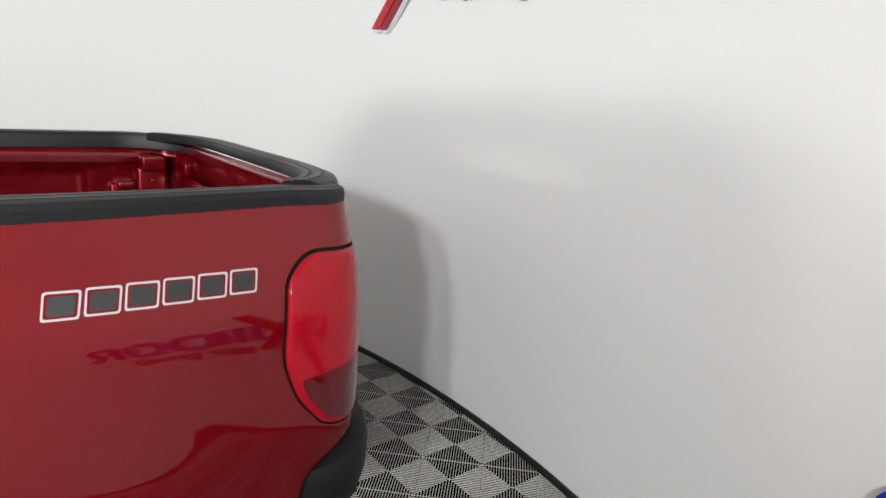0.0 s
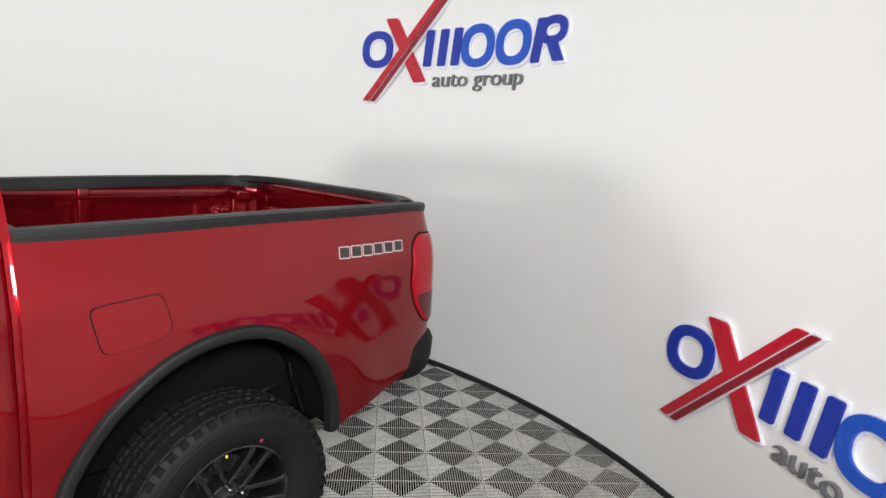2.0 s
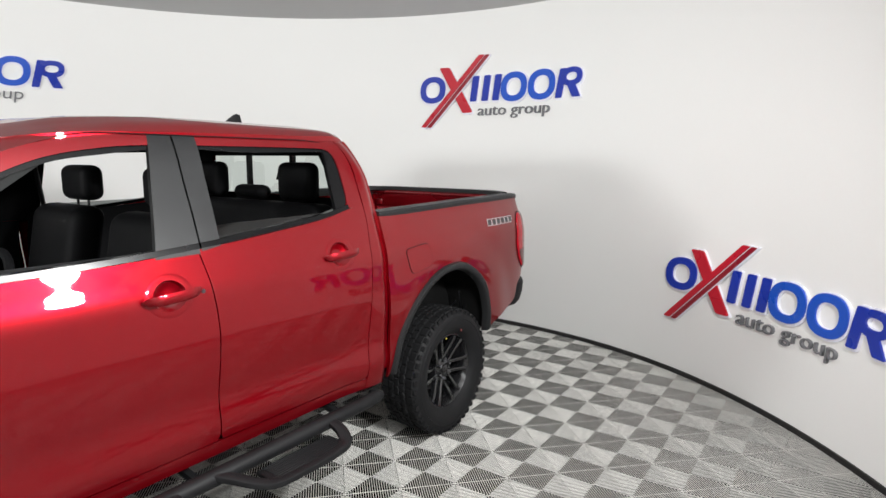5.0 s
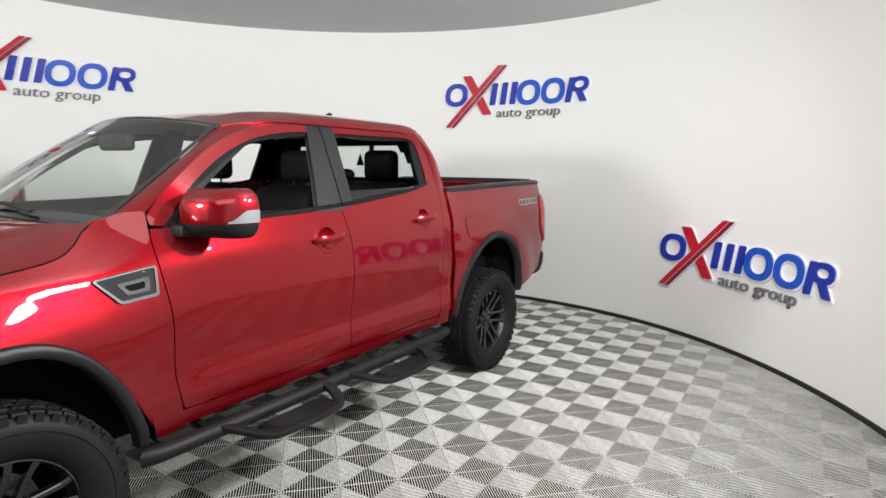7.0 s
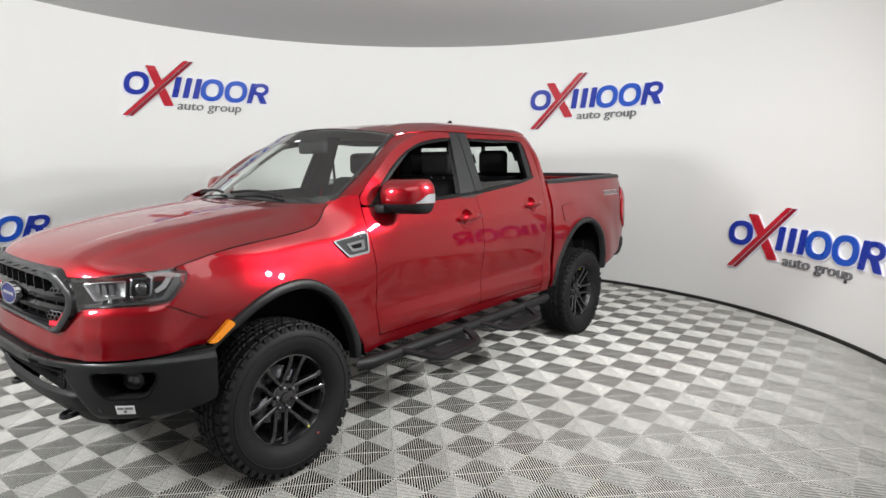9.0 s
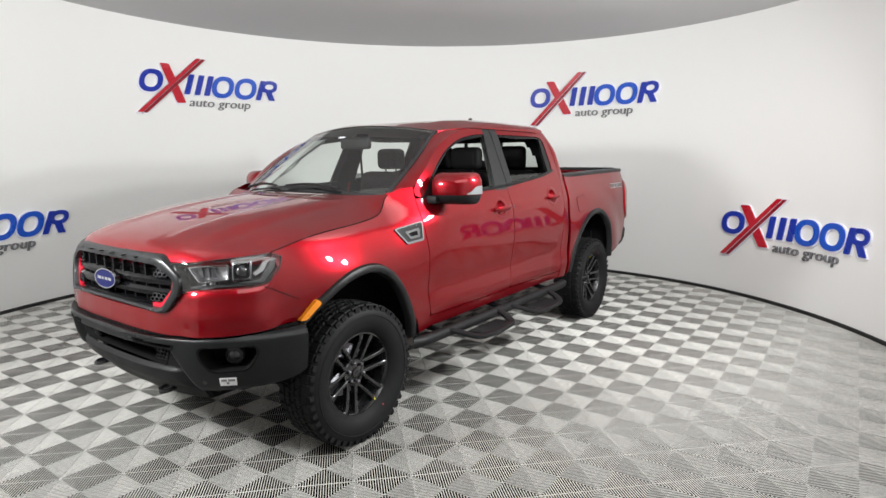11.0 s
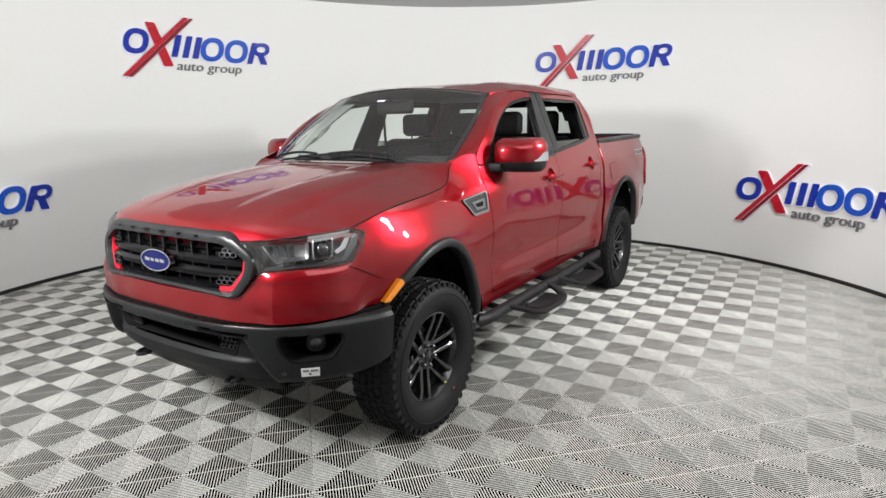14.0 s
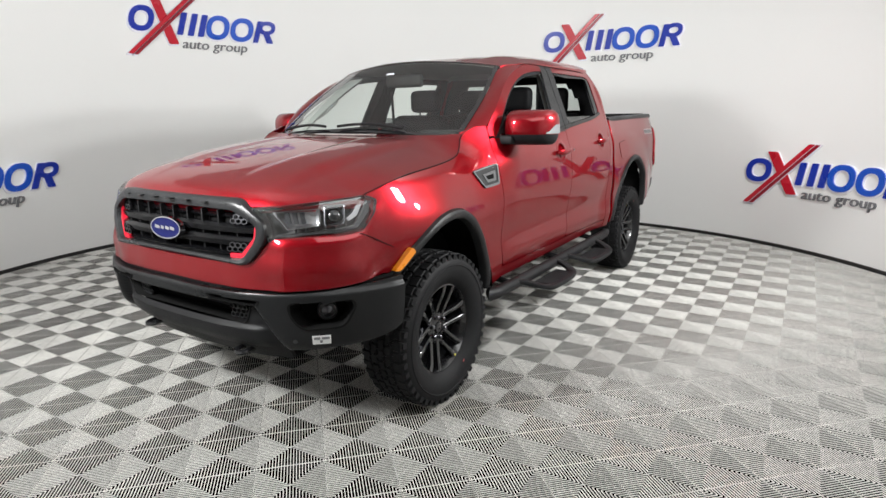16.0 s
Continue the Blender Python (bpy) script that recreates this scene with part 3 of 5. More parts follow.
    part("door_lining", skin(spans(lambda z: 1.62, lambda z: .72, flat(.60), lambda u: 1.39 + .06 * u, 8, 6), lambda x, z, o: (x, m * (side_y(x, z) - .075), z), 0), M_SEAT, rear)
    part("pillar_lining", skin(loft([(1.56, 1.37), (1.79, 1.37)], [(1.55, 1.80), (1.69, 1.80)], 4, 8), lambda x, z, o: (x, m * (side_y(x, z) - .06), z), 0), M_LINER if near else M_SEAT, TRUCK)
    # mark on the bed side: a row of outlined bars
    x = -.435
    mark = None
    for k in range(6):
        a = x - k * .0615
        o = rounded([(a, 1.2725), (a - .055, 1.2705), (a - .0635, 1.3165), (a - .0075, 1.3185)], .005, 2)
        i = rounded([(a - .0040, 1.2760), (a - .0525, 1.2742), (a - .0593, 1.3130), (a - .0100, 1.3150)], .004, 2)
        if mark is None:
            mark = part("decal", ring_plate(o, i, S, .0022, .0008), M_DECAL, bed, "pale outlined grey stripe mark")
        else:
            part("decal_rim", ring_plate(o, i, S, .0022, .0008), M_DECAL, mark)
        part("decal_bar", plate(rounded([p.lerp((o[0] + o[6]) / 2, .0) for p in i], .001, 1), S, .0016, .0005), M_PAINT, mark)
        c = (a - .0315, 1.2945)
        bar = [Vector(c) + (p - Vector(c)) * .80 for p in i]
        part("decal_bar", plate(bar, S, .0026, .0005), M_TRIM, mark)
    # fuel flap, on the driver's side
    if near:
        flap = rounded([(.447, 1.222), (.248, 1.240), (.226, 1.135), (.262, 1.105), (.42, 1.085)], .03, 5)
        big = [Vector((.335, 1.16)) + (p - Vector((.335, 1.16))) * 1.035 for p in flap]
        f = part("fuel_flap", plate(flap, S, .0035, -.004), M_PAINT, bed)
        part("flap_gap", ring_plate(big, flap, S, .0010, -.004), M_VOID, f)
    # wing vent
    vo = rounded([(2.918, 1.172), (2.688, 1.204), (2.693, 1.088), (2.832, 1.076)], .014, 4)
    vi = rounded([(2.905, 1.168), (2.697, 1.197), (2.704, 1.099), (2.828, 1.087)], .010, 4)
    vent = part("wing_vent", ring_plate(vo, vi, S, .010, -.004), M_VENT, wing, "silver-rimmed dark wing vent")
    part("vent_face", plate(vi, S, .006, -.02), M_BLACK, vent)
    so = rounded([(2.838, 1.150), (2.722, 1.166), (2.724, 1.112), (2.806, 1.105)], .008, 3)
    si = rounded([(2.815, 1.140), (2.740, 1.150), (2.741, 1.124), (2.796, 1.119)], .006, 3)
    part("vent_slot", ring_plate(so, si, S, .011, 0), M_TRIM, vent)
    part("vent_slot", plate(si, S, .009, 0), M_VOID, vent)
    for k in range(6):
        a = 2.856 - k * .0215
        z = 1.166 + k * .0029
        part("vent_bar", plate([(a, z), (a - .015, z + .002), (a - .015, z + .011), (a, z + .009)], S, .0075, 0), M_DECAL, vent)
    # amber marker on the front arch
    am = [(3.668, .800), (3.632, .798), (3.552, .872), (3.578, .898)]
    part("marker_lamp", plate(rounded(am, .012, 3), lambda x, z, o: (x, m * (side_y(x, z) + .021 + o), z), .004, -.02), M_AMBER, wing, "amber side marker")
    # tail lamp
    tl = rounded([(-.868, 1.285), (-.925, 1.332), (-1.112, 1.318), (-1.112, .930), (-1.035, .905), (-.955, .928), (-.885, 1.015), (-.853, 1.11)], .03, 5)
    tl = [Vector((p.x, p.y)) for p in resample([(p.x, p.y, 0) for p in tl + tl[:1]], 96, False)[:-1]]
    c = Vector((-.985, 1.12))
    part_tl = part("tail_lamp", tail_surface(tl, S, c), M_LENS, TRUCK, "red tail lamp lens")
    part("lamp_gap", ring_plate([c + (p - c) * 1.035 for p in tl], [c + (p - c) * .99 for p in tl], S, .003, -.004), M_VOID, part_tl)
    part("lamp_reflector", tail_band(S), M_LENSDARK, part_tl)
    return wing, door


def tail_surface(outline, S, c):
    """A softly domed lens."""
    loops = []
    for s, off in ((1.0, -.006), (1.0, .005), (.98, .009), (.95, .012), (.9, .013), (.8, .014), (.7, .014), (.6, .014), (.5, .014), (.4, .014), (.3, .014), (.2, .014), (.1, .014), (.02, .014)):
        loops.append([S(*(c + (p - c) * s), off) for p in outline])
    v, f = closed_ring(loops)
    n = len(outline)
    return v, f + [tuple(range(len(v) - n, len(v)))]


def tail_band(S):
    o = rounded([(-.888, 1.060), (-1.100, 1.065), (-1.100, .950), (-1.035, .922), (-.965, .942), (-.905, 1.015)], .015, 4)
    o = [Vector((p.x, p.y)) for p in resample([(p.x, p.y, 0) for p in o + o[:1]], 64, False)[:-1]]
    c = Vector((-1.01, 1.0))
    loops = [[S(*(c + (p - c) * s), off) for p in o] for s, off in ((1, .010), (1, .0155), (.8, .0165), (.6, .0165), (.4, .0165), (.2, .0165), (.02, .0165))]
    return closed_ring(loops)


for m in (1, -1):
    body_side(m)

# bonnet
HZ = pchip([(p[0], p[1]) for p in HOODLINE[::-1]] + [(3.9, 1.10), (4.1, 1.04)])
CROWN = pchip([(2.9, 1.368), (3.1, 1.352), (3.5, 1.303), (3.8, 1.250), (3.95, 1.212), (4.04, 1.175), (4.085, 1.138), (4.095, 1.112)])
EDGE_X = pchip([(0, 4.095), (.2, 4.09), (.4, 4.067), (.5, 4.04), (.6, 3.992), (.70, 3.912), (.78, 3.82), (.82, 3.752)])
REAR_X = pchip([(0, 2.945), (.4, 2.925), (.65, 2.88), (.80, 2.855)])


def bonnet(w, u):
    ya = abs(w) * .815
    x = REAR_X(ya) + (EDGE_X(ya) - REAR_X(ya)) * u
    ye = side_y(min(x, 3.72), HZ(min(x, 3.74))) - .004
    y = abs(w) * (ye if x < 3.74 else .82)
    top = CROWN(x + (4.095 - EDGE_X(ya)) * ramp(.6, 1, u))
    edge = HZ(min(x, 3.749)) + .004
    a = abs(w)
    z = top - (top - edge) * (.25 * a * a + .75 * a ** 4)
    fade = ramp(2.9, 3.15, x) * ramp(4.06, 3.80, x)
    z += (.020 * (ramp(.72, .60, a) - .6) - .007 * ramp(.40, .33, a)) * fade
    if u > .97:
        z -= .012 * (u - .97) / .03
    return (x, y if w > 0 else -y, z)


nw, nu = 96, 44
v = [bonnet(-1 + 2 * i / nw, j / nu) for i in range(nw + 1) for j in range(nu + 1)]
f = [(i * (nu + 1) + j, (i + 1) * (nu + 1) + j, (i + 1) * (nu + 1) + j + 1, i * (nu + 1) + j + 1) for i in range(nw) for j in range(nu)]
lip = [i * (nu + 1) + nu for i in range(nw + 1)]
b0 = len(v)
v += [(v[k][0] - .02, v[k][1], v[k][2] - .03) for k in lip]
f += [(lip[i], lip[i + 1], b0 + i + 1, b0 + i) for i in range(nw)]
for side_i in (0, nw):
    row = [side_i * (nu + 1) + j for j in range(nu + 1)]
    b0 = len(v)
    v += [(v[k][0], v[k][1] * .99, v[k][2] - .03) for k in row]
    f += [(row[j], row[j + 1], b0 + j + 1, b0 + j) for j in range(nu)]
part("bonnet", (v, f), M_PAINT, TRUCK)

# roof
ROOF_C = pchip([(.660, 1.808), (.685, 1.840), (.72, 1.855), (.78, 1.861), (.86, 1.864), (1.0, 1.866), (1.5, 1.870), (1.9, 1.861), (2.1, 1.844), (2.29, 1.818)])
ROOF_Y = pchip([(.660, .650), (.70, .668), (.78, .686), (.9, .690), (1.9, .690), (2.1, .670), (2.20, .640), (2.29, .615)])
ROOF_Z = pchip([(.660, 1.790), (.685, 1.810), (.72, 1.819), (.80, 1.822), (.9, 1.818), (1.4, 1.812), (1.9, 1.800), (2.1, 1.782), (2.20, 1.767), (2.29, 1.755)])


def roof(w, u):
    x = .662 + .010 * w ** 4 + (2.285 - .09 * w * w - .662 - .010 * w ** 4) * u
    ye, zc, ze = ROOF_Y(x), ROOF_C(x), ROOF_Z(x)
    return (x, w * ye, zc - (zc - ze) * abs(w) ** (14 - 11.9 * ramp(1.4, 2.2, x)) + .006 * (ramp(.62, .66, abs(w)) - ramp(.78, .82, abs(w))) * ramp(.7, .9, x) * ramp(2.2, 1.9, x))


nw, nu = 48, 36
v = [roof(-1 + 2 * i / nw, j / nu) for i in range(nw + 1) for j in range(nu + 1)]
f = [(i * (nu + 1) + j, (i + 1) * (nu + 1) + j, (i + 1) * (nu + 1) + j + 1, i * (nu + 1) + j + 1) for i in range(nw) for j in range(nu)]
skirt = []
for side_i, sg in ((0, -1), (nw, 1)):
    row = [side_i * (nu + 1) + j for j in range(nu + 1)]
    b0 = len(v) + len(skirt)
    skirt += [(v[k][0], v[k][1] + sg * .003, min(v[k][2] - .004, 1.794) - .018 * ramp(1.72, 1.88, v[k][0])) for k in row]
    f += [(row[j], row[j + 1], b0 + j + 1, b0 + j) for j in range(nu)]
row = [i * (nu + 1) for i in range(nw + 1)]
b0 = len(v) + len(skirt)
skirt += [(v[k][0] - .004, v[k][1], v[k][2] - .05) for k in row]
f += [(row[i], row[i + 1], b0 + i + 1, b0 + i) for i in range(nw)]
n_roof = len(v)
v += skirt
ROOF = part("roof", (v, f), M_PAINT, TRUCK)
v, f = v[:n_roof], [q for q in f if max(q) < n_roof]
for m in (1, -1):
    seam = [(x, m * (ROOF_Y(x) + .004), min(ROOF_Z(x), 1.800) - .003 - .012 * ramp(1.0, .8, x) - .012 * ramp(1.92, 2.1, x)) for x in [.80 + 1.30 * k / 16 for k in range(17)]]
    part("roof_gap", tube(seam, .0028, 6, True, 40), M_VOID, ROOF)
v = [(max(p[0], .8), p[1] * .955, p[2] - .012 - .020 * ramp(2.2, 1.9, p[0])) for p in v]
part("headlining", (v, f), M_LINER, TRUCK)
fin = []
for k in range(9):
    t = k / 8
    h, wd = .085 * math.sin(math.pi * min(t * 1.15, 1) * .5) ** 1.6 if t < .87 else .085 * (1 - t) / .13 * .9 + .004, .034 * (1 - .6 * t)
    x = .98 - .19 * t
    zb = ROOF_C(x) - .004
    h *= 1.12
    fin.append([(x, -wd, zb), (x, -wd * .35, zb + h * .7), (x, 0, zb + h + .004), (x, wd * .35, zb + h * .7), (x, wd, zb)])
v, f = closed_ring(fin)
part("antenna", (v, f + [tuple(range(len(v) - 5, len(v)))]), M_BLACK, ROOF, "black shark fin antenna")


# windscreen, pillars and rear window
def screen(w, t):
    b = Vector((2.945 - .125 * w * w, w * .715, 1.372 - .032 * w * w))
    top = Vector((2.290 - .09 * w * w, w * .632, 1.818 - .053 * w * w))
    p = b.lerp(top, t)
    p.z += .016 * math.sin(math.pi * t) * (1 - .6 * w * w)
    p.x += .010 * math.sin(math.pi * t) * (1 - .6 * w * w)
    p.y += .026 * w * abs(w) * math.sin(math.pi * t)
    return tuple(p)


nw, nu = 24, 16
v = [screen(-1 + 2 * i / nw, j / nu) for i in range(nw + 1) for j in range(nu + 1)]
f = [(i * (nu + 1) + j, (i + 1) * (nu + 1) + j, (i + 1) * (nu + 1) + j + 1, i * (nu + 1) + j + 1) for i in range(nw) for j in range(nu)]
WS = part("windscreen", (v, f), M_GLASS, TRUCK, "clear greenish windscreen glass")
WS.visible_shadow = False


def band(rows, depth=.004):
    """A strip on the windscreen between rows of (w, t) pairs."""
    loops = [[Vector(screen(*p)) + Vector((.002, 0, .003)) for p in r] for r in rows]
    n = len(loops[0])
    v = [tuple(p) for lp in loops for p in lp]
    return v, [(a * n + k, a * n + k + 1, (a + 1) * n + k + 1, (a + 1) * n + k) for a in range(len(loops) - 1) for k in range(n - 1)]


part("screen_border", both(band([[(-1 + 2 * k / 20, t) for k in range(21)] for t in (0, .03)]), band([[(-1 + 2 * k / 20, t) for k in range(21)] for t in (.99, 1)]),
                           band([[(s, k / 10) for k in range(11)] for s in (-1, -.955)]), band([[(s, k / 10) for k in range(11)] for s in (1, .965)])), M_GLOSS, WS)
part("screen_sticker", band([[(-.12 + .10 * k, t) for k in range(2)] for t in (.77, .80)]), M_PALE, WS, "small pale sticker")
for m in (1, -1):
    low = [(2.672, 1.402), (2.553, 1.515), (2.335, 1.665), (2.12, 1.752), (2.02, 1.777)]
    a = [Vector((x, m * side_y(x, z), z)) for x, z in low]
    b = [Vector(screen(m, t)) for t in (-.02, .3, .65, .93, 1.0)]
    b[-1] = Vector((2.13, m * .660, 1.780))
    ga, gb = resample(a, 24), resample(b, 24)
    v, f = [], []
    for n, (p, q) in enumerate(zip(ga, gb)):
        for k in range(7):
            t = k / 6
            w = p.lerp(q, t) + Vector((.003, m * .003, .004)) * math.sin(math.pi * t) * (.15 + .85 * ramp(len(ga) - 1, len(ga) - 9, n))
            v.append(tuple(w))
    f = [(i * 7 + k, (i + 1) * 7 + k, (i + 1) * 7 + k + 1, i * 7 + k + 1) for i in range(24) for k in range(6)]
    part("front_pillar", (v, f), M_PAINT, TRUCK)
    v = []
    for k in range(13):
        t = -.02 + k / 12
        o, q = Vector(screen(m * .99, min(t, 1))), Vector(screen(m * ((.79 if m < 0 else .985) - .04 * t * (m < 0)), min(t, 1)))
        v += [tuple(o + Vector((-.03, 0, -.03))), tuple(q + Vector((-.045, 0, -.045))), tuple(q + Vector((-.11, m * .07, -.06))), (q.x - .16, m * (side_y(q.x - .16, q.z) - .05), q.z - .06)]
    f = [(4 * k + b, 4 * k + 4 + b, 4 * k + 5 + b, 4 * k + 1 + b) for k in range(12) for b in range(3)]
    # near lining takes the dark dash colour in place of shade, far one pale
    part("pillar_lining", (v, f), M_LINER if m < 0 else M_DASH, TRUCK, "grey pillar lining")
    ga = [Vector((2.56, m * .61, 1.46)), Vector((2.53, m * .555, 1.50)), Vector((2.44, m * .545, 1.565)), Vector((2.37, m * .60, 1.60))]
    if m < 0:
        part("grab_handle", tube([tuple(p) for p in ga], .014, 8), M_LINER, TRUCK)
    part("wing_corner", skin(loft([(2.70, 1.385), (2.90, 1.31)], [(2.69, 1.405), (2.85, 1.375)], 6, 4), lambda x, z, o: (x, m * (side_y(x, z) - .012 + o), z), .01), M_PAINT, TRUCK)
# cowl and wipers
v = []
for i in range(25):
    w = -1 + 2 * i / 24
    p = screen(w, .02)
    v += [(p[0] - .01, p[1], p[2] - .012), (REAR_X(abs(w) * .8) + .06, p[1] * 1.06, p[2] - .035)]
part("cowl", (v, [(2 * i, 2 * i + 2, 2 * i + 3, 2 * i + 1) for i in range(24)]), M_BLACK, TRUCK)
for w0, w1 in ((.55, -.10), (-.25, -.85)):
    pts = [Vector(screen(w0 + (w1 - w0) * k / 6, .035 + .03 * math.sin(math.pi * k / 6))) + Vector((.016, 0, .018)) for k in range(7)]
    part("wiper", tube([tuple(p) for p in pts], .009, 6), M_BLACK, TRUCK)
# rear wall of the cab with its window
zb = lambda y: 1.80 - .02 * abs(y)
hole = [(-.56, 1.505), (.56, 1.505), (.50, 1.735), (-.50, 1.735)]
g = [[Vector((-.70 + 1.40 * i / 56, .60 + 1.20 * j / 48)) for j in range(49)] for i in range(57)]
back = lambda y, z, o: (BACK_X(z) - .003 + o, y / .70 * (side_y(.66, z) - .020 - .045 * ramp(1.60, 1.81, z)), z)
cabback = part("cab_back", skin(g, lambda y, z, o: back(y, z, o), .02, lambda y, z: not inside(hole, y, z)), M_PAINT, TRUCK)
part("rear_lining", skin(g, lambda y, z, o: (back(y, z, 0)[0] + .035, back(y, z, 0)[1] * .97, z), 0, lambda y, z: not inside(hole, y, z)), M_SEAT, cabback)
part("rear_window", plate([(-.58, 1.49), (.58, 1.49), (.52, 1.75), (-.52, 1.75)], lambda y, z, o: (.612 + o, y * 1.12, z), .003, 0), M_TINT, cabback).visible_shadow = False
for y in (-.20, .20):
    part("window_bar", block((.600, y - .012, 1.50), (.632, y + .012, 1.75), .003), M_BLACK, cabback)
part("window_sticker", plate([(.06, 1.585), (.135, 1.585), (.0975, 1.675)], lambda y, z, o: (.625 + o, y, z), .002, 0), M_VOID, cabback, "small dark triangle sticker")


# ---- nose ----
def mirrored(poly):
    return [(-a, b) for a, b in poly][::-1]


LOWLINE = pchip([(0, .770), (.37, .765), (.58, .764), (.77, .770), (1.07, .795), (1.2, .80)])
TOPLINE = pchip([(0, .868), (.44, .868), (.50, .885), (.545, .935), (.585, .972), (.70, .985), (.87, .992), (.965, 1.003), (1.02, 1.07), (1.06, 1.10), (1.12, 1.13)])
g = [[Vector((s, LOWLINE(abs(s)) + .004 + (TOPLINE(abs(s)) - LOWLINE(abs(s)) - .004) * j / 10)) for j in range(11)] for s in [-1.105 + 2.21 * i / 120 for i in range(121)]]


def face(s, z, o):
    """The red face under the lamps, with its crease."""
    a = abs(s)
    ledge = .016 * ramp(.0, .012, TOPLINE(a) - z) * ramp(.56, .64, a) * ramp(1.06, .9, a)
    x, y, z = nose(s, z, o + ledge + .010 * ramp(.79, .85, z) * ramp(.93, .87, z) * ramp(.42, .58, a) * ramp(1.06, .9, a) - .010 * ramp(.5, .3, a))
    # runs over into the wing
    t = ramp(.93, 1.10, abs(s))
    return (x, y + t * ((1 if s > 0 else -1) * (side_y(min(x, 3.76), z) + o) - y), z)


FACE = part("front_face", skin(g, face, .02), M_PAINT, TRUCK)

for m in (1, -1):
    seam = [(3.815, m * .843, .992), (3.78, m * .862, .975), (3.74, m * .875, .953), (3.70, m * .884, .931), (3.66, m * .893, .911), (3.60, m * .903, .885)]
    part("wing_gap", tube(seam, .0022, 6), M_VOID, FACE)

# grille: a rounded six-sided frame
gout = rounded([(-.435, 1.138), (.435, 1.138), (.572, 1.042), (.568, .965), (.49, .868), (-.49, .868), (-.568, .965), (-.572, 1.042)], .035, 5)
ginn = rounded([(-.405, 1.088), (.405, 1.088), (.522, 1.030), (.515, .975), (.455, .892), (-.455, .892), (-.515, .975), (-.522, 1.030)], .03, 5)
gmid = [p.lerp(q, .45) for p, q in zip(gout, ginn)]
loops = [[nose(p[0], p[1], h) for p in lp] for lp, h in ((gout, -.03), (gout, .008), ([p.lerp(q, .12) for p, q in zip(gout, ginn)], .020), (gmid, .024), ([p.lerp(q, .9) for p, q in zip(gout, ginn)], .016), (ginn, .0), (ginn, -.06))]
GRILLE = part("grille", closed_ring(loops), M_FRAME, TRUCK, "dark grey grille frame with black bars")
part("grille_backing", plate(gout, nose, -.055, -.06), M_VOID, GRILLE)
part("grille_backing", plate([(-.42, 1.025), (.42, 1.025), (.44, 1.05), (.40, 1.115), (-.40, 1.115), (-.44, 1.05)], nose, -.030, -.05), M_VOID, GRILLE)
for k in range(7):
    a = -.36 + k * .12
    part("frame_notch", plate([(a - .018, 1.114), (a + .018, 1.114), (a + .018, 1.119), (a - .018, 1.119)], nose, .0252, .0), M_GREY, GRILLE)


def hbar(z, h, half, off, mat, name, depth=.03):
    n = 24
    loops = []
    for i in range(n + 1):
        s = -half + 2 * half * i / n
        loops.append([nose(s, z - h, off - depth), nose(s, z - h * .8, off), nose(s, z + h * .3, off + .006), nose(s, z + h, off - .008), nose(s, z + h, off - depth)])
    v, f = closed_ring(loops)
    return part(name, (v, f), mat, GRILLE)


hbar(1.012, .020, .50, -.014, M_BAR, "grille_bar")
hbar(.958, .020, .495, -.014, M_BAR, "grille_bar")
hbar(.905, .010, .44, -.016, M_BAR, "grille_bar")
hbar(1.060, .008, .45, -.030, M_BAR, "grille_bar")
for k in range(9):
    a = -.40 + k * .10
    part("grille_upright", block((nose(a, 1, -.05)[0] - .004, a - .004, .90), (nose(a, 1, -.022)[0], a + .004, 1.085), 0), M_BLACK, GRILLE)
# red accents and mesh in its corners
for sgn in (1, -1):
    acc = [(.385, .893), (.452, .894), (.513, .974), (.517, 1.028), (.480, 1.088), (.471, 1.085), (.507, 1.027), (.502, .979), (.446, .913), (.385, .911)]
    part("grille_accent", plate([(sgn * a, b) for a, b in acc], nose, -.004, -.03), M_SIGNRED, GRILLE, "red accent strip")
    for (a0, b0, nn) in ((.380, .928, 3), (.395, 1.044, 3)):
        for k in range(nn):
            for r in range(2):
                ca, cb = sgn * (a0 + .030 * k + .015 * r), b0 + .018 * r
                hexo = [Vector((ca + .018 * math.cos(t), cb + .0125 * math.sin(t))) for t in [math.pi * (j + .5) / 3 for j in range(6)]]
                hexi = [Vector((ca, cb)) + (p - Vector((ca, cb))) * .72 for p in hexo]
                part("mesh_cell", ring_plate(hexo, hexi, nose, -.006, -.016), M_SMOKE, GRILLE)


def oval(cx, cy, rx, ry, n=32):
    return [Vector((cx + rx * math.cos(2 * math.pi * k / n), cy + ry * math.sin(2 * math.pi * k / n))) for k in range(n)]


emb = part("emblem", plate(oval(0, .990, .108, .046), nose, .022, .006), M_EMBLEM, GRILLE, "blue oval emblem with a silver rim")
part("emblem_rim", ring_plate(oval(0, .990, .111, .0485), oval(0, .990, .1055, .0435), nose, .026, .0), M_CHROME, emb)
for a, w in ((-.062, .020), (-.022, .012), (.014, .014), (.050, .016)):
    part("emblem_bar", plate(rounded([(a - w, .984), (a + w, .981), (a + w, .994), (a - w, .999)], .005, 3), nose, .0235, .02), M_CHROME, emb)


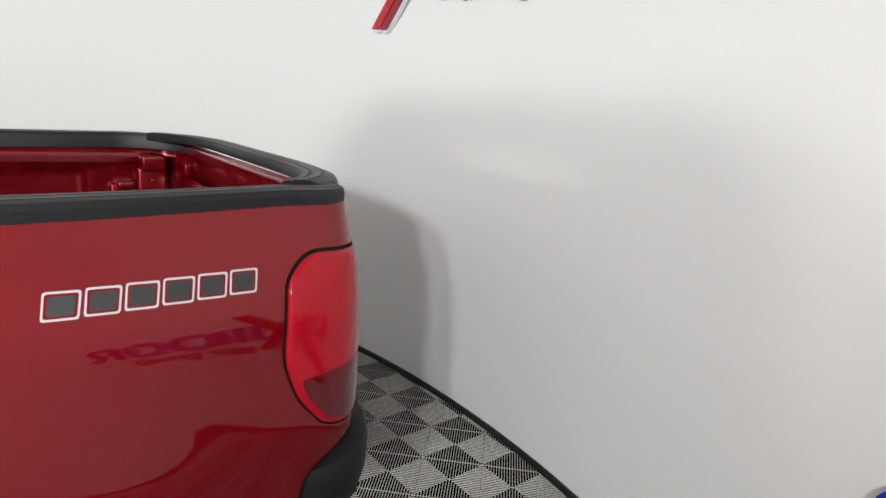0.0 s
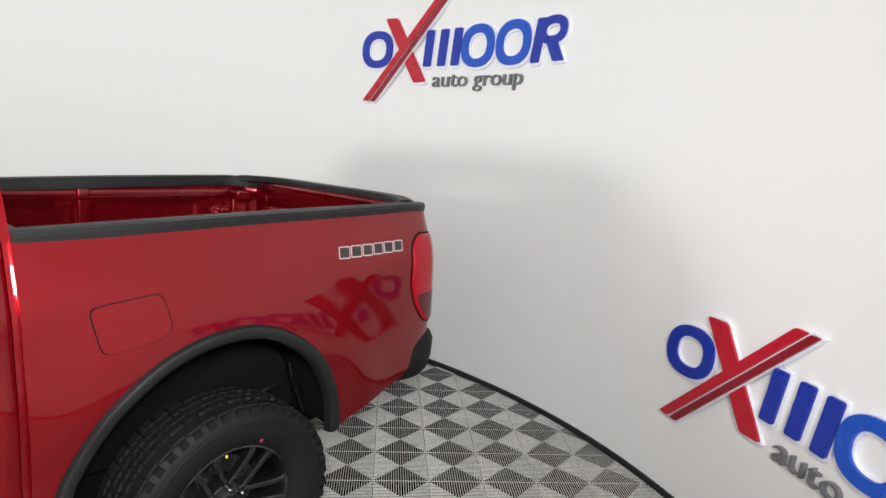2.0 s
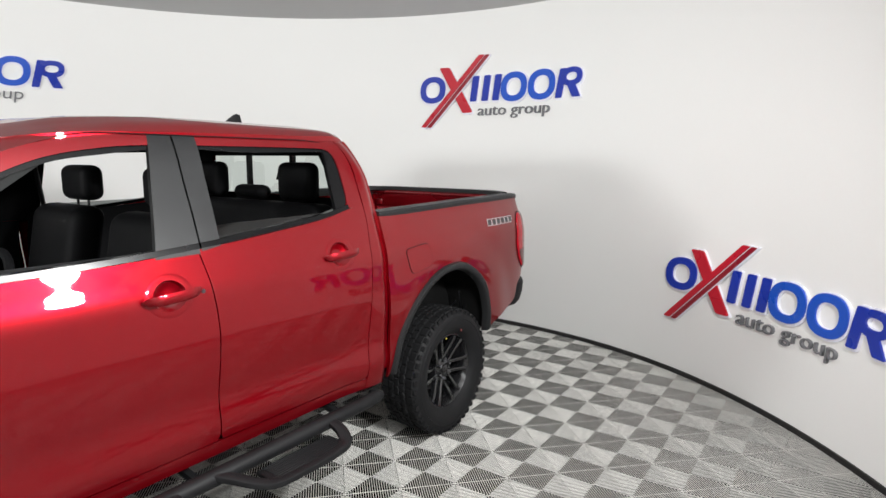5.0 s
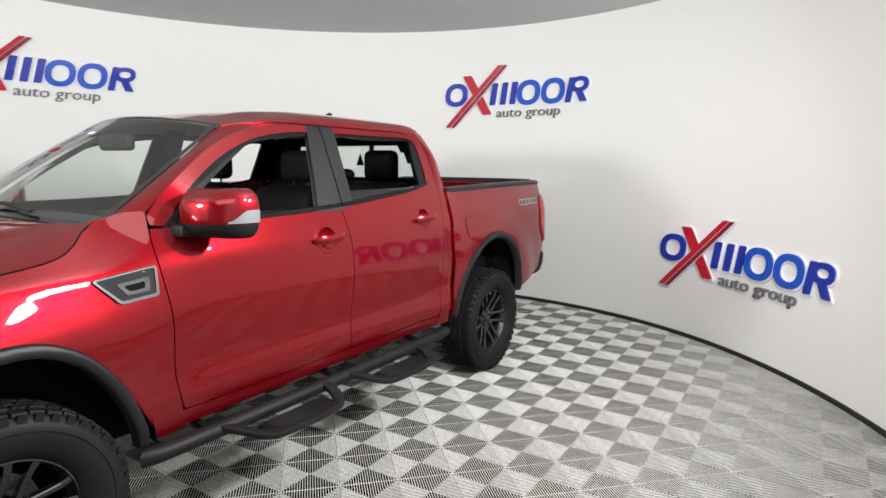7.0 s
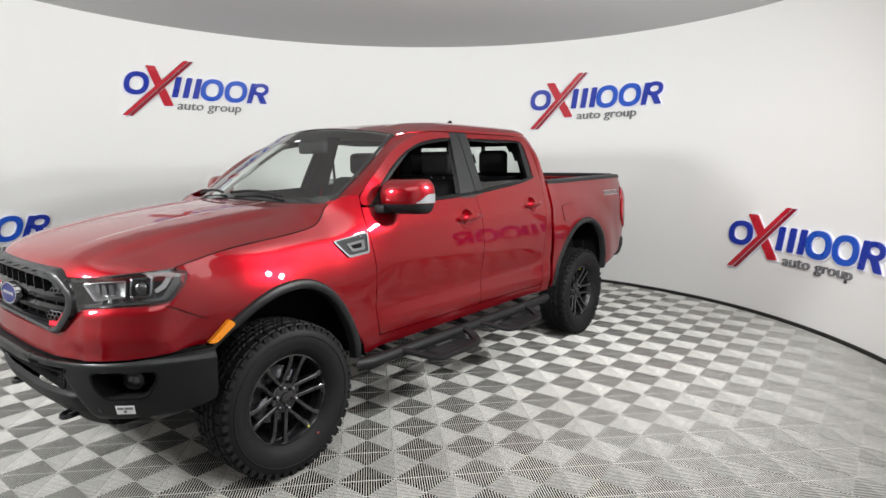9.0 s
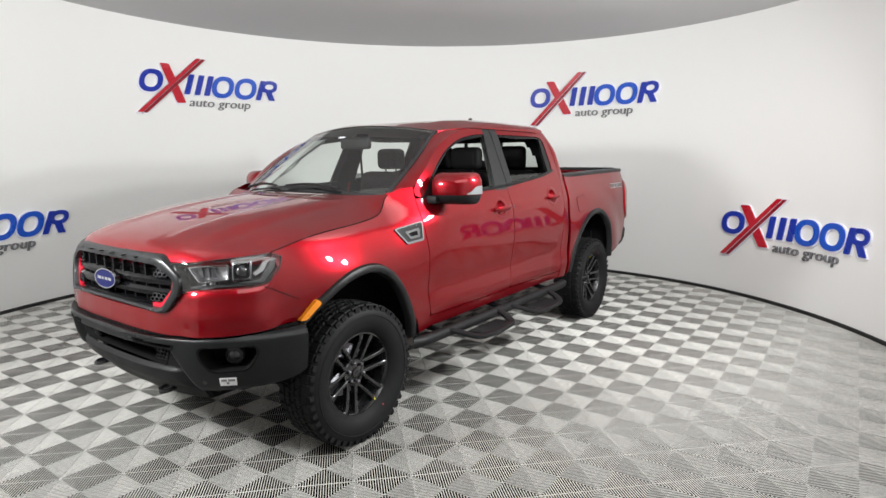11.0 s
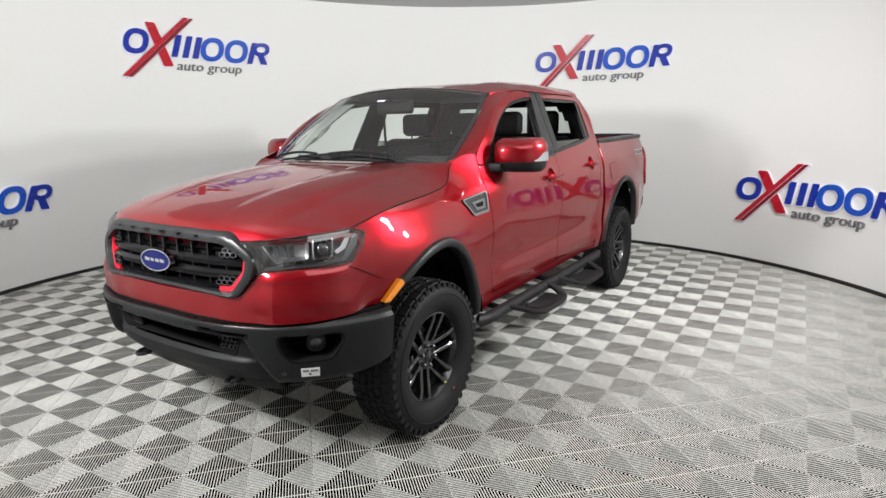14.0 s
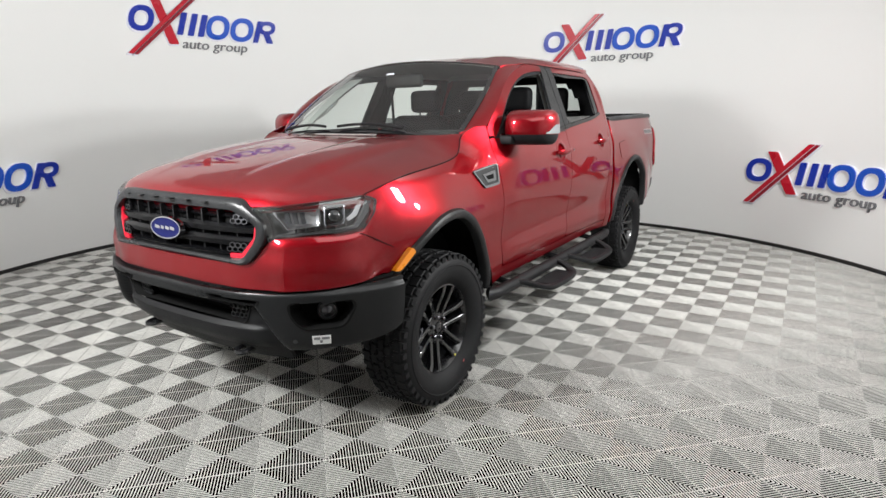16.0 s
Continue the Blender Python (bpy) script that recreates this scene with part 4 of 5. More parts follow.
# head lamps
def head_lamp(m):
    out = [(.492, 1.100), (.62, 1.112), (.80, 1.128), (1.0, 1.142), (1.048, 1.124), (1.03, 1.07), (.970, 1.000), (.87, .988), (.70, .978), (.575, .966), (.555, 1.02)]
    o = rounded([(m * a, b) for a, b in out], .012, 3)
    c = Vector((m * .78, 1.055))
    lamp_body = part("head_lamp", closed_ring([[nose(*p, h) for p in lp] for lp, h in ((o, .006), ([c + (p - c) * .985 for p in o], .006), ([c + (p - c) * .965 for p in o], -.055), ([c + (p - c) * .02 for p in o], -.06))]), M_HOUSE, TRUCK, "clear head lamp with dark inner housing")
    loops = [[nose(*(c + (p - c) * s), h) for p in o] for s, h in ((.99, .002), (.95, .009), (.7, .012), (.3, .013), (.02, .013))]
    part("lamp_cover", closed_ring(loops), M_CLEAR, lamp_body).visible_shadow = False
    # reflector box with a bright rim and a stepped mirror inside
    r = [(.590, 1.084), (.790, 1.097), (.790, 1.030), (.655, 1.016)]
    rr = rounded([(m * a, b) for a, b in r], .010, 3)
    rc = Vector((m * .71, 1.057))
    box = part("reflector", closed_ring([[nose(*(rc + (p - rc) * s), h) for p in rr] for s, h in ((.95, -.010), (.90, -.022), (.80, -.044), (.02, -.050))]), M_REFL, lamp_body)
    part("reflector_rim", closed_ring([[nose(*(rc + (p - rc) * s), h) for p in rr] for s, h in ((1.05, -.016), (1.04, -.006), (.97, -.006), (.94, -.014))]), M_CHROME, box)
    for k in range(3):
        a0, a1 = .640 + .035 * k, .660 + .035 * k
        part("reflector_facet", plate([(m * a0, 1.034), (m * a1, 1.036), (m * (a1 - .012), 1.080), (m * (a0 - .012), 1.078)], nose, -.030, -.044), M_SMOKE, box)
    # projector in a bright square bezel
    pc = Vector((m * .852, 1.066))
    square = rounded([(pc[0] - .048, 1.020), (pc[0] + .044, 1.026), (pc[0] + .050, 1.112), (pc[0] - .044, 1.106)], .010, 5)
    disc = oval(pc[0], pc[1], .034, .031, len(square))
    part("projector_frame", closed_ring([[nose(*p, h) for p in lp] for lp, h in ((square, -.040), (square, -.012), ([p.lerp(pc, .12) for p in square], -.008), ([p.lerp(pc, .22) for p in square], -.016))]), M_SMOKE, lamp_body)
    part("projector_ring", closed_ring([[nose(*(pc + (p - pc) * q), h) for p in disc] for q, h in ((1.30, -.030), (1.15, -.018), (1.02, -.014), (.96, -.026))]), M_SMOKE, lamp_body)
    loops = [[nose(pc[0] + r_ * math.cos(t), pc[1] + r_ * math.sin(t), h) for t in [2 * math.pi * k / 20 for k in range(20)]] for r_, h in ((.032, -.035), (.030, -.018), (.022, -.008), (.011, -.004), (.001, -.003))]
    part("projector", closed_ring(loops), M_GLOSS, lamp_body)
    # running light strip along the foot and up the outer end
    st = [(.60, .984), (.86, 1.000), (.950, 1.012), (1.004, 1.072), (1.022, 1.116), (1.000, 1.122), (.978, 1.080), (.938, 1.026), (.85, 1.011), (.60, .993)]
    part("running_light", plate([(m * a, b) for a, b in st], nose, -.010, -.03), M_LIGHTBAR, lamp_body)
    inner = [(.915, 1.040), (.955, 1.060), (.986, 1.112), (.962, 1.110), (.935, 1.072), (.905, 1.052)]
    part("turn_lamp", plate([(m * a, b) for a, b in inner], nose, -.020, -.045), M_REFL, lamp_body)
    brow = [(.52, 1.094), (.80, 1.121), (.98, 1.134), (.98, 1.128), (.80, 1.114), (.53, 1.088)]
    part("lamp_brow", plate([(m * a, b) for a, b in brow], nose, -.004, -.03), M_GLOSS, lamp_body)
    for k in range(6):
        a = m * (.68 + .045 * k)
        part("lamp_rib", plate([(a - .003, 1.000 + .0028 * k), (a + .003, 1.000 + .0028 * k), (a + .003, 1.012 + .003 * k), (a - .003, 1.012 + .003 * k)], nose, -.018, -.05), M_SMOKE, lamp_body)


for m in (1, -1):
    head_lamp(m)

# front bumper
UNDER = pchip([(0, .478), (.30, .480), (.41, .484), (.59, .493), (.84, .506), (.95, .514), (1.10, .55), (1.16, .60)])
fog = [(.655, .722), (.895, .722), (.905, .69), (.862, .610), (.705, .606), (.662, .66)]
mouth = [(-.465, .695), (.465, .695), (.42, .600), (-.42, .600)]
slot = [(.285, .738), (.53, .728), (.52, .708), (.30, .716)]
holes = [fog, mirrored(fog), mouth, slot, mirrored(slot)]
g = [[Vector((s, UNDER(abs(s)) + (LOWLINE(abs(s)) - .006 - UNDER(abs(s))) * j / 40)) for j in range(41)] for s in [-1.13 + 2.26 * i / 226 for i in range(227)]]


def bump(s, z, o):
    """The bumper's face: a proud upper lip and a scoop under it."""
    edge = .50 + .55 * (.70 - z)
    pod = ramp(edge - .008, edge + .022, abs(s))
    e = .030 * max(ramp(.700, .712, z), pod) - .014 * ramp(.750, .772, z) - .022 * ramp(edge + .006, edge - .006, abs(s)) * ramp(.715, .70, z) + .020 * ramp(.60, .575, z) * ramp(edge, edge - .10, abs(s)) - .02 * ramp(.53, .47, z)
    return nose(s, z, o + e)


middle = lambda s, z: abs(s) < .50 + .55 * (.70 - z) and z < .706
BUMPER = part("front_bumper", skin(g, bump, .05, lambda s, z: not middle(s, z) and not any(inside(h, s, z) for h in holes)), M_GREY, TRUCK, "dark grey front bumper")
part("bumper_middle", skin(g, bump, .05, lambda s, z: middle(s, z) and not any(inside(h, s, z) for h in holes)), M_BLACK, BUMPER, "black textured bumper middle")
for h, d, r in ((fog, .10, .03), (mirrored(fog), .10, .03), (mouth, .09, .02), (slot, .03, .006), (mirrored(slot), .03, .006)):
    o = rounded(h, r, 4)
    c = sum(o, Vector((0, 0))) / len(o)
    big = [c + (p - c).normalized() * ((p - c).length + .009) for p in o]
    loops = [[bump(*p, k) for p in lp] for lp, k in ((big, -.004), (big, .004), (o, .003), ([c + (p - c) * .93 for p in o], -d * .6), ([c + (p - c) * .9 for p in o], -d), ([c + (p - c) * .02 for p in o], -d))]
    part("bumper_recess", closed_ring(loops), M_VOID, BUMPER)
for m in (1, -1):
    c = Vector((m * .80, .668))
    loops = [[bump(c[0] + r_ * math.cos(t), c[1] + r_ * math.sin(t), h) for t in [2 * math.pi * k / 20 for k in range(20)]] for r_, h in ((.044, -.095), (.044, -.055), (.038, -.050), (.036, -.058), (.002, -.052))]
    fl = part("fog_lamp", closed_ring(loops), M_TRIM, BUMPER)
    loops = [[bump(c[0] + r_ * math.cos(t), c[1] + r_ * math.sin(t), h) for t in [2 * math.pi * k / 16 for k in range(16)]] for r_, h in ((.024, -.052), (.016, -.047), (.001, -.045))]
    part("fog_lens", closed_ring(loops), M_SMOKE, fl)
    # tow hooks
    hk = [(3.99, m * .335, .462), (4.06, m * .318, .456), (4.09, m * .345, .452), (4.07, m * .375, .454), (3.99, m * .37, .46)]
    part("tow_hook", tube(hk, .012, 8), M_GLOSS, BUMPER, "black tow hook")
    # honeycomb in the mouth's ends
    for k in range(4):
        for r in range(3):
            ca, cb = m * (.325 + .026 * k + .013 * (r % 2)), .622 + .021 * r
            ho = [Vector((ca + .0145 * math.cos(t), cb + .0135 * math.sin(t))) for t in [math.pi * (j + .5) / 3 for j in range(6)]]
            hi = [Vector((ca, cb)) + (p - Vector((ca, cb))) * .75 for p in ho]
            part("mesh_cell", ring_plate(ho, hi, bump, -.028, -.04), M_TRIM, BUMPER)
    part("sensor", plate(oval(m * .665, .548, .010, .010, 14), bump, .003, -.004), M_TRIM, BUMPER)
part("mouth_bar", plate([(-.43, .652), (.43, .652), (.43, .640), (-.43, .640)], bump, -.05, -.07), M_BLACK, BUMPER)
part("chin", skin([[Vector((s, .415 + .075 * j / 6)) for j in range(7)] for s in [-.60 + 1.2 * i / 40 for i in range(41)]], lambda s, z, o: nose(s, z, o - .03), .03), M_BLACK, BUMPER)
tagS = part("sticker", plate([(.735, .532), (.808, .532), (.808, .574), (.735, .574)], bump, .003, 0), M_WHITE, BUMPER, "small white paper sticker with dark bars")
for a, w, b in ((.742, .024, .556), (.772, .030, .556), (.765, .010, .540)):
    part("sticker_bar", plate([(a, b), (a + w, b), (a + w, b + .011), (a, b + .011)], bump, .0045, .001), M_SIGNGREY, tagS)
part("bumper_gap", skin([[Vector((s, LOWLINE(abs(s)) - .010 + .016 * j / 2)) for j in range(3)] for s in [-1.1 + 2.2 * i / 80 for i in range(81)]], lambda s, z, o: nose(s, z, o - .012), 0), M_VOID, BUMPER)


# ---- wheels ----
def make_wheel():
    rim_profile = [(.150, -.10), (.205, -.10), (.205, .03), (.212, .070), (.226, .094), (.233, .092), (.233, .078), (.222, .060)]
    rim = part("wheel", lathe(rim_profile, 64), M_RIM, TRUCK, "dark painted wheel with twin spokes")
    # tyre
    W, R = .132, .399
    prof = [(.218, .060), (.224, .082), (.245, .108), (.275, .126), (.310, .134), (.340, .132), (.362, .124), (.378, .110), (.386, .100), (.389, .05), (.390, 0)]
    prof = prof + [(r, -y) for r, y in prof[-2::-1]]
    tyre = part("tyre", lathe(prof, 96), M_RUBBER, rim, "black rubber all-terrain tyre")
    # tread blocks
    v, f = [], []

    def lug(t0, t1, y0, y1, r0, r1, skew):
        b = len(v)
        for r, sh in ((r0, 0), (r1, .12)):
            for (t, y) in ((t0 + skew, y0), (t1 + skew, y0), (t1 - skew, y1), (t0 - skew, y1)):
                tt = t + (sh * (t1 - t0)) * (1 if t - (t0 + t1) / 2 < 0 else -1)
                yy = y + sh * .1 * (y1 - y0) * (1 if y == y0 else -1)
                v.append((r * math.cos(tt), yy, r * math.sin(tt)))
        f.extend([(b, b + 1, b + 2, b + 3), (b + 4, b + 5, b + 6, b + 7), (b, b + 1, b + 5, b + 4), (b + 1, b + 2, b + 6, b + 5), (b + 2, b + 3, b + 7, b + 6), (b + 3, b, b + 4, b + 7)])
    def tread_block(t, y, shape, r0, r1, flip=1):
        """A block of the tread with a notched outline; shape: (along, across) in metres."""
        b, n = len(v), len(shape)
        mx, my = sum(p[0] for p in shape) / n, sum(p[1] for p in shape) / n
        for r, sc in ((r0, 1.0), (r1 - .002, .97), (r1, .90)):
            for a, c in shape:
                ang = t + (mx + (a - mx) * sc) * 1.15 / R
                v.append((r * math.cos(ang), y + flip * (my + (c - my) * sc), r * math.sin(ang)))
        f.append(tuple(range(b + 2 * n, b + 3 * n)))
        for row in (0, n):
            f.extend([(b + row + q, b + row + (q + 1) % n, b + row + n + (q + 1) % n, b + row + n + q) for q in range(n)])
    N = 46
    d = 2 * math.pi / N
    zig = [(-.022, -.014), (-.006, -.019), (.004, -.011), (.021, -.016), (.024, .004), (.017, .013), (.003, .018), (-.005, .010), (-.020, .015), (-.017, .001)]
    hook = [(-.024, -.016), (-.004, -.012), (.003, -.019), (.020, -.015), (.018, .006), (.024, .016), (.002, .013), (-.008, .019), (-.022, .014), (-.019, -.002)]
    edge = [(-.021, -.020), (.000, -.024), (.006, -.016), (.021, -.020), (.019, .004), (.020, .020), (-.019, .020), (-.017, .002)]
    long_edge = [(-.021, -.018), (-.004, -.013), (.004, -.022), (.022, -.016), (.020, .006), (.021, .026), (-.020, .026), (-.023, .004)]
    for k in range(N):
        t = d * k
        tread_block(t, 0, zig if k % 2 else hook, .383, R)
        for sg in (1, -1):
            tread_block(t + d * .5, sg * .040, hook if k % 2 else zig, .383, R, sg)
            tread_block(t + d * (.12 if sg > 0 else .6), sg * .088, edge if k % 2 else long_edge, .383, R - .004, sg)
            # shoulder blocks reach down the sidewall, long and short by turns
            lug(t + (.2 if sg > 0 else .7) * d - .30 * d, t + (.2 if sg > 0 else .7) * d + .34 * d, sg * .108, sg * .1245, .350 if k % 2 else .361, .388, 0)
    part("tread", (v, f), M_RUBBER, tyre)
    me_ring = lathe([(.330, .1335), (.332, .136), (.336, .136), (.338, .1335)], 96)
    part("sidewall_rib", me_ring, M_RUBBER, tyre)
    # spokes: six pairs
    v, f = [], []
    for k in range(6):
        c = 2 * math.pi * (k + .25) / 6
        for sg in (1, -1):
            pts = []
            for r, spread, y, w, th in ((.046, .029, .052, .012, .03), (.075, .031, .056, .0105, .034), (.110, .032, .064, .0105, .034), (.150, .033, .075, .011, .032), (.185, .035, .084, .0115, .028), (.205, .039, .088, .013, .024), (.226, .047, .089, .016, .02)):
                px, pz = r * math.cos(c) - sg * spread * math.sin(c), r * math.sin(c) + sg * spread * math.cos(c)
                nx, nz = -math.sin(c), math.cos(c)
                pts.append([(px - nx * w, y - th, pz - nz * w), (px - nx * w, y - .004, pz - nz * w), (px - nx * w * .6, y, pz - nz * w * .6), (px + nx * w * .6, y, pz + nz * w * .6), (px + nx * w, y - .004, pz + nz * w), (px + nx * w, y - th, pz + nz * w)])
            pv, pf = closed_ring(pts)
            o = len(v)
            v += pv
            f += [tuple(i + o for i in q) for q in pf]
    part("spokes", (v, f), M_RIM, rim)
    part("hub", lathe([(.001, .058), (.030, .058), (.034, .056), (.074, .050), (.082, .040), (.085, -.05)], 40), M_RIM, rim)
    part("hub_cap", lathe([(.001, .068), (.020, .068), (.028, .065), (.031, .058), (.031, .05)], 28), M_GLOSS, rim)
    part("brake_disc", lathe([(.001, -.035), (.15, -.035), (.152, -.04), (.152, -.055)], 40), M_SMOKE, rim)
    part("wheel_back", lathe([(.001, -.09), (.204, -.09)], 32), M_VOID, rim)
    for k in range(6):
        a = 2 * math.pi * (k + .75) / 6
        nut = lathe([(.001, .076), (.006, .075), (.0105, .070), (.0105, .05), (.013, .046)], 12)
        part("wheel_nut", ([(p[0] + .057 * math.cos(a), p[1], p[2] + .057 * math.sin(a)) for p in nut[0]], nut[1]), M_SMOKE, rim)
    return rim


WHEEL = make_wheel()
# the outer face of the hub lies at y = 0.83
spots = [(AXLE, 1, .471), (0.0, 1, .21), (AXLE, -1, .3), (0.0, -1, 1.0)]
wheels = []
for x, m, turn in spots:
    p = Matrix.Translation((x, m * .788, .398)) @ Matrix.Rotation(math.pi if m < 0 else 0, 4, "Z") @ Matrix.Rotation(turn, 4, "Y")
    if not wheels:
        WHEEL.matrix_basis = p
        wheels.append(WHEEL)
    else:
        wheels.append(copy_thing(WHEEL, p))
for (x, m, turn), w in zip(spots[:2], wheels):
    dot = lathe([(.001, .1375), (.007, .1368)], 12)
    ang, r = (-2.15 if x > 1 else 1.92) + turn, .262
    part("paint_dot", ([(q[0] + r * math.cos(ang), q[1] - .0095, q[2] + r * math.sin(ang)) for q in dot[0]], dot[1]), M_REDMARK, w)
    ang = (-2.12 if x > 1 else 1.45) + turn
    part("yellow_tag", ([(q[0] * .6 + .214 * math.cos(ang), q[1] - .044, q[2] + .214 * math.sin(ang)) for q in dot[0]], dot[1]), M_YELLOW, w)

# underneath
part("chassis", block((-.95, -.46, .36), (3.9, .46, .62), .03), M_VOID, TRUCK)
part("floor_pan", block((.66, -.84, .52), (2.68, .84, .60), .02), M_VOID, TRUCK)
part("engine_bay", block((2.75, -.62, .45), (3.95, .62, 1.08), .03), M_VOID, TRUCK)
part("rear_axle", tube([(0, -.72, .398), (0, .72, .398)], .05, 12, False, 4), M_VOID, TRUCK)
part("front_axle", tube([(AXLE, -.72, .40), (AXLE, .72, .40)], .045, 12, False, 4), M_VOID, TRUCK)
for x in (-.20, AXLE - .1):
    for m in (1, -1):
        part("shock_absorber", tube([(x, m * .60, .36), (x + .10, m * .54, .86)], .028, 10, False, 4), M_STEEL, TRUCK)


# side steps
def strap(pts, w, h):
    """A flat rounded strap along a line, w half wide and h half high."""
    line = resample(pts, 48)
    loops = []
    for k, p in enumerate(line):
        d = line[min(k + 1, 48)] - line[max(k - 1, 0)]
        n = Vector((-d.y, d.x, 0)).normalized()
        loops.append([p + n * (w * abs(math.cos(t)) ** .6 * (1 if math.cos(t) > 0 else -1)) + Vector((0, 0, h * abs(math.sin(t)) ** .6 * (1 if math.sin(t) > 0 else -1))) for t in [2 * math.pi * q / 12 for q in range(12)]])
    v, f = closed_ring(loops)
    return v, f + [tuple(range(12)), tuple(range(len(v) - 12, len(v)))]


def side_step(m):
    bar = part("side_step", tube([(2.735, m * .885, .455), (2.70, m * .905, .455), (1.7, m * .905, .455), (.76, m * .905, .465), (.72, m * .88, .468)], .036, 14, True, 40), M_BLACK, TRUCK, "black tubular side step with hoop treads")
    for x0, x1 in ((2.42, 1.83), (1.62, 1.03)):
        hoop = [(x0 + .05, m * .900, .470), (x0 - .01, m * .965, .448), (x0 - .08, m * 1.035, .418), (x0 - .15, m * 1.060, .402), (x0 - .30, m * 1.066, .398), (x1 + .14, m * 1.066, .400), (x1 + .05, m * 1.052, .408), (x1 + .015, m * .99, .440), (x1 + .02, m * .90, .474)]
        part("hoop", strap(hoop, .030, .017), M_BLACK, bar)
        pad = block((x1 + .045, m * 1.0 - .066, .394), (x0 - .13, m * 1.0 + .066, .414), .008)
        t = part("tread_pad", pad, M_BLACK, bar)
        for k in range(8):
            y = m * (.946 + .0152 * k)
            part("tread_rib", block((x1 + .07, y - .004, .412), (x0 - .16, y + .004, .419), .001, 1), M_BLACK, t)
    for x in (2.5, 1.72, .95):
        part("bracket", tube([(x, m * .60, .50), (x, m * .89, .46)], .02, 8, False, 3), M_BLACK, bar)


for m in (1, -1):
    side_step(m)


# door mirrors
def door_mirror(m):
    def shell(z0, z1, grow, name, mat, parent, label=""):
        loops = []
        for k in range(17):
            t = k / 16
            z = z0 + (z1 - z0) * t
            h = (z - 1.295) / .20
            r = max(0.0, 1 - abs(2 * h - 1) ** 3.0) ** .5
            lp = []
            for j in range(32):
                a = 2 * math.pi * j / 32
                c, s = math.cos(a), math.sin(a)
                px = (abs(c) ** .8) * (1 if c > 0 else -1) * (.135 if c > 0 else .05) * (.30 + .70 * r) * grow
                py = (abs(s) ** .7) * (1 if s > 0 else -1) * .138 * (.66 + .34 * r) * grow
                lp.append((2.455 + px - .28 * (py + .05), m * (.990 + py), z))
            loops.append(lp)
        v, f = closed_ring(loops)
        return part(name, (v, f + [tuple(range(32)), tuple(range(len(v) - 32, len(v)))]), mat, parent, label)
    base = shell(1.297, 1.357, 1.0, "door_mirror", M_BLACK, TRUCK, "door mirror with red cap and black base")
    shell(1.357, 1.493, 1.015, "mirror_cap", M_PAINT, base)
    part("mirror_arm", block((2.45, .83 if m > 0 else -.93, 1.302), (2.60, .93 if m > 0 else -.83, 1.352), .012), M_BLACK, base)
    loops = []
    for k in range(13):
        t = k / 12
        a = .80 + 1.04 * t
        c, sn = math.cos(a), math.sin(a)
        px = (abs(c) ** .8) * (1 if c > 0 else -1) * (.139 if c > 0 else .052)
        py = (abs(sn) ** .7) * .142
        x, y = 2.455 + px - .28 * (py + .05), .990 + py
        hgt = .006 + .044 * ramp(0, .6, t)
        loops.append([(x - .010, m * (y - .012), 1.361), (x + .003, m * (y + .003), 1.361), (x + .002, m * (y + .001), 1.361 + hgt), (x - .012, m * (y - .014), 1.361 + hgt)])
    v, f = closed_ring(loops)
    part("indicator", (v, f + [(0, 1, 2, 3), tuple(range(len(v) - 4, len(v)))]), M_STRIP, base, "clear white indicator lens")
    part("mirror_glass", plate([(.88, 1.325), (1.09, 1.325), (1.105, 1.40), (1.07, 1.465), (.89, 1.465)], lambda y, z, o: (2.432 - .28 * (y - .9) - o, m * y, z), .004, 0), M_CHROME, base)
    part("mirror_corner", skin(loft([(2.625, 1.338), (2.50, 1.345)], [(2.60, 1.37), (2.50, 1.465)], 4, 6), lambda x, z, o: (x, m * (side_y(x, z) + .003 + o), z), .02), M_BLACK, base)


for m in (1, -1):
    door_mirror(m)


# ---- cab inside ----
def soft(lo, hi, r=.05):
    return block(lo, hi, r, 4)


def seat(y, name):
    s = part(name, soft((1.66, y - .25, .78), (2.15, y + .25, 1.0), .07), M_SEAT, TRUCK, "black leather seat")
    bm = soft((1.57, y - .25, .92), (1.74, y + .25, 1.47), .065)
    for v in bm.verts:
        v.co.x -= .22 * (v.co.z - .92) * .8
    part("backrest", bm, M_SEAT, s)
    bm = soft((1.43, y - .135, 1.49), (1.545, y + .135, 1.67), .045)
    part("headrest", bm, M_SEAT, s)
    for d in (-.06, .06):
        part("headrest_post", tube([(1.49, y + d, 1.42), (1.49, y + d, 1.52)], .007, 6, False, 2), M_BLACK, s)


seat(.40, "driver_seat")
seat(-.42, "passenger_seat")
bench = part("rear_bench", soft((.82, -.66, .80), (1.18, .66, 1.0), .06), M_SEAT, TRUCK)
part("backrest", soft((.70, -.66, .95), (.86, .66, 1.475), .06), M_SEAT, bench)
for y in (-.40, 0, .40):
    part("headrest", soft((.70, y - .135, 1.48), (.80, y + .135, 1.69 if y else 1.56), .045), M_SEAT, bench)
dash = soft((2.36, -.72, 1.02), (2.80, .72, 1.325), .07)
DASH = part("dashboard", dash, M_DASH, TRUCK)
part("instrument_hood", soft((2.30, .20, 1.25), (2.56, .56, 1.375), .05), M_DASH, DASH)
part("screen", soft((2.33, -.16, 1.18), (2.40, .12, 1.345), .02), M_SEAT, DASH)
loops = []
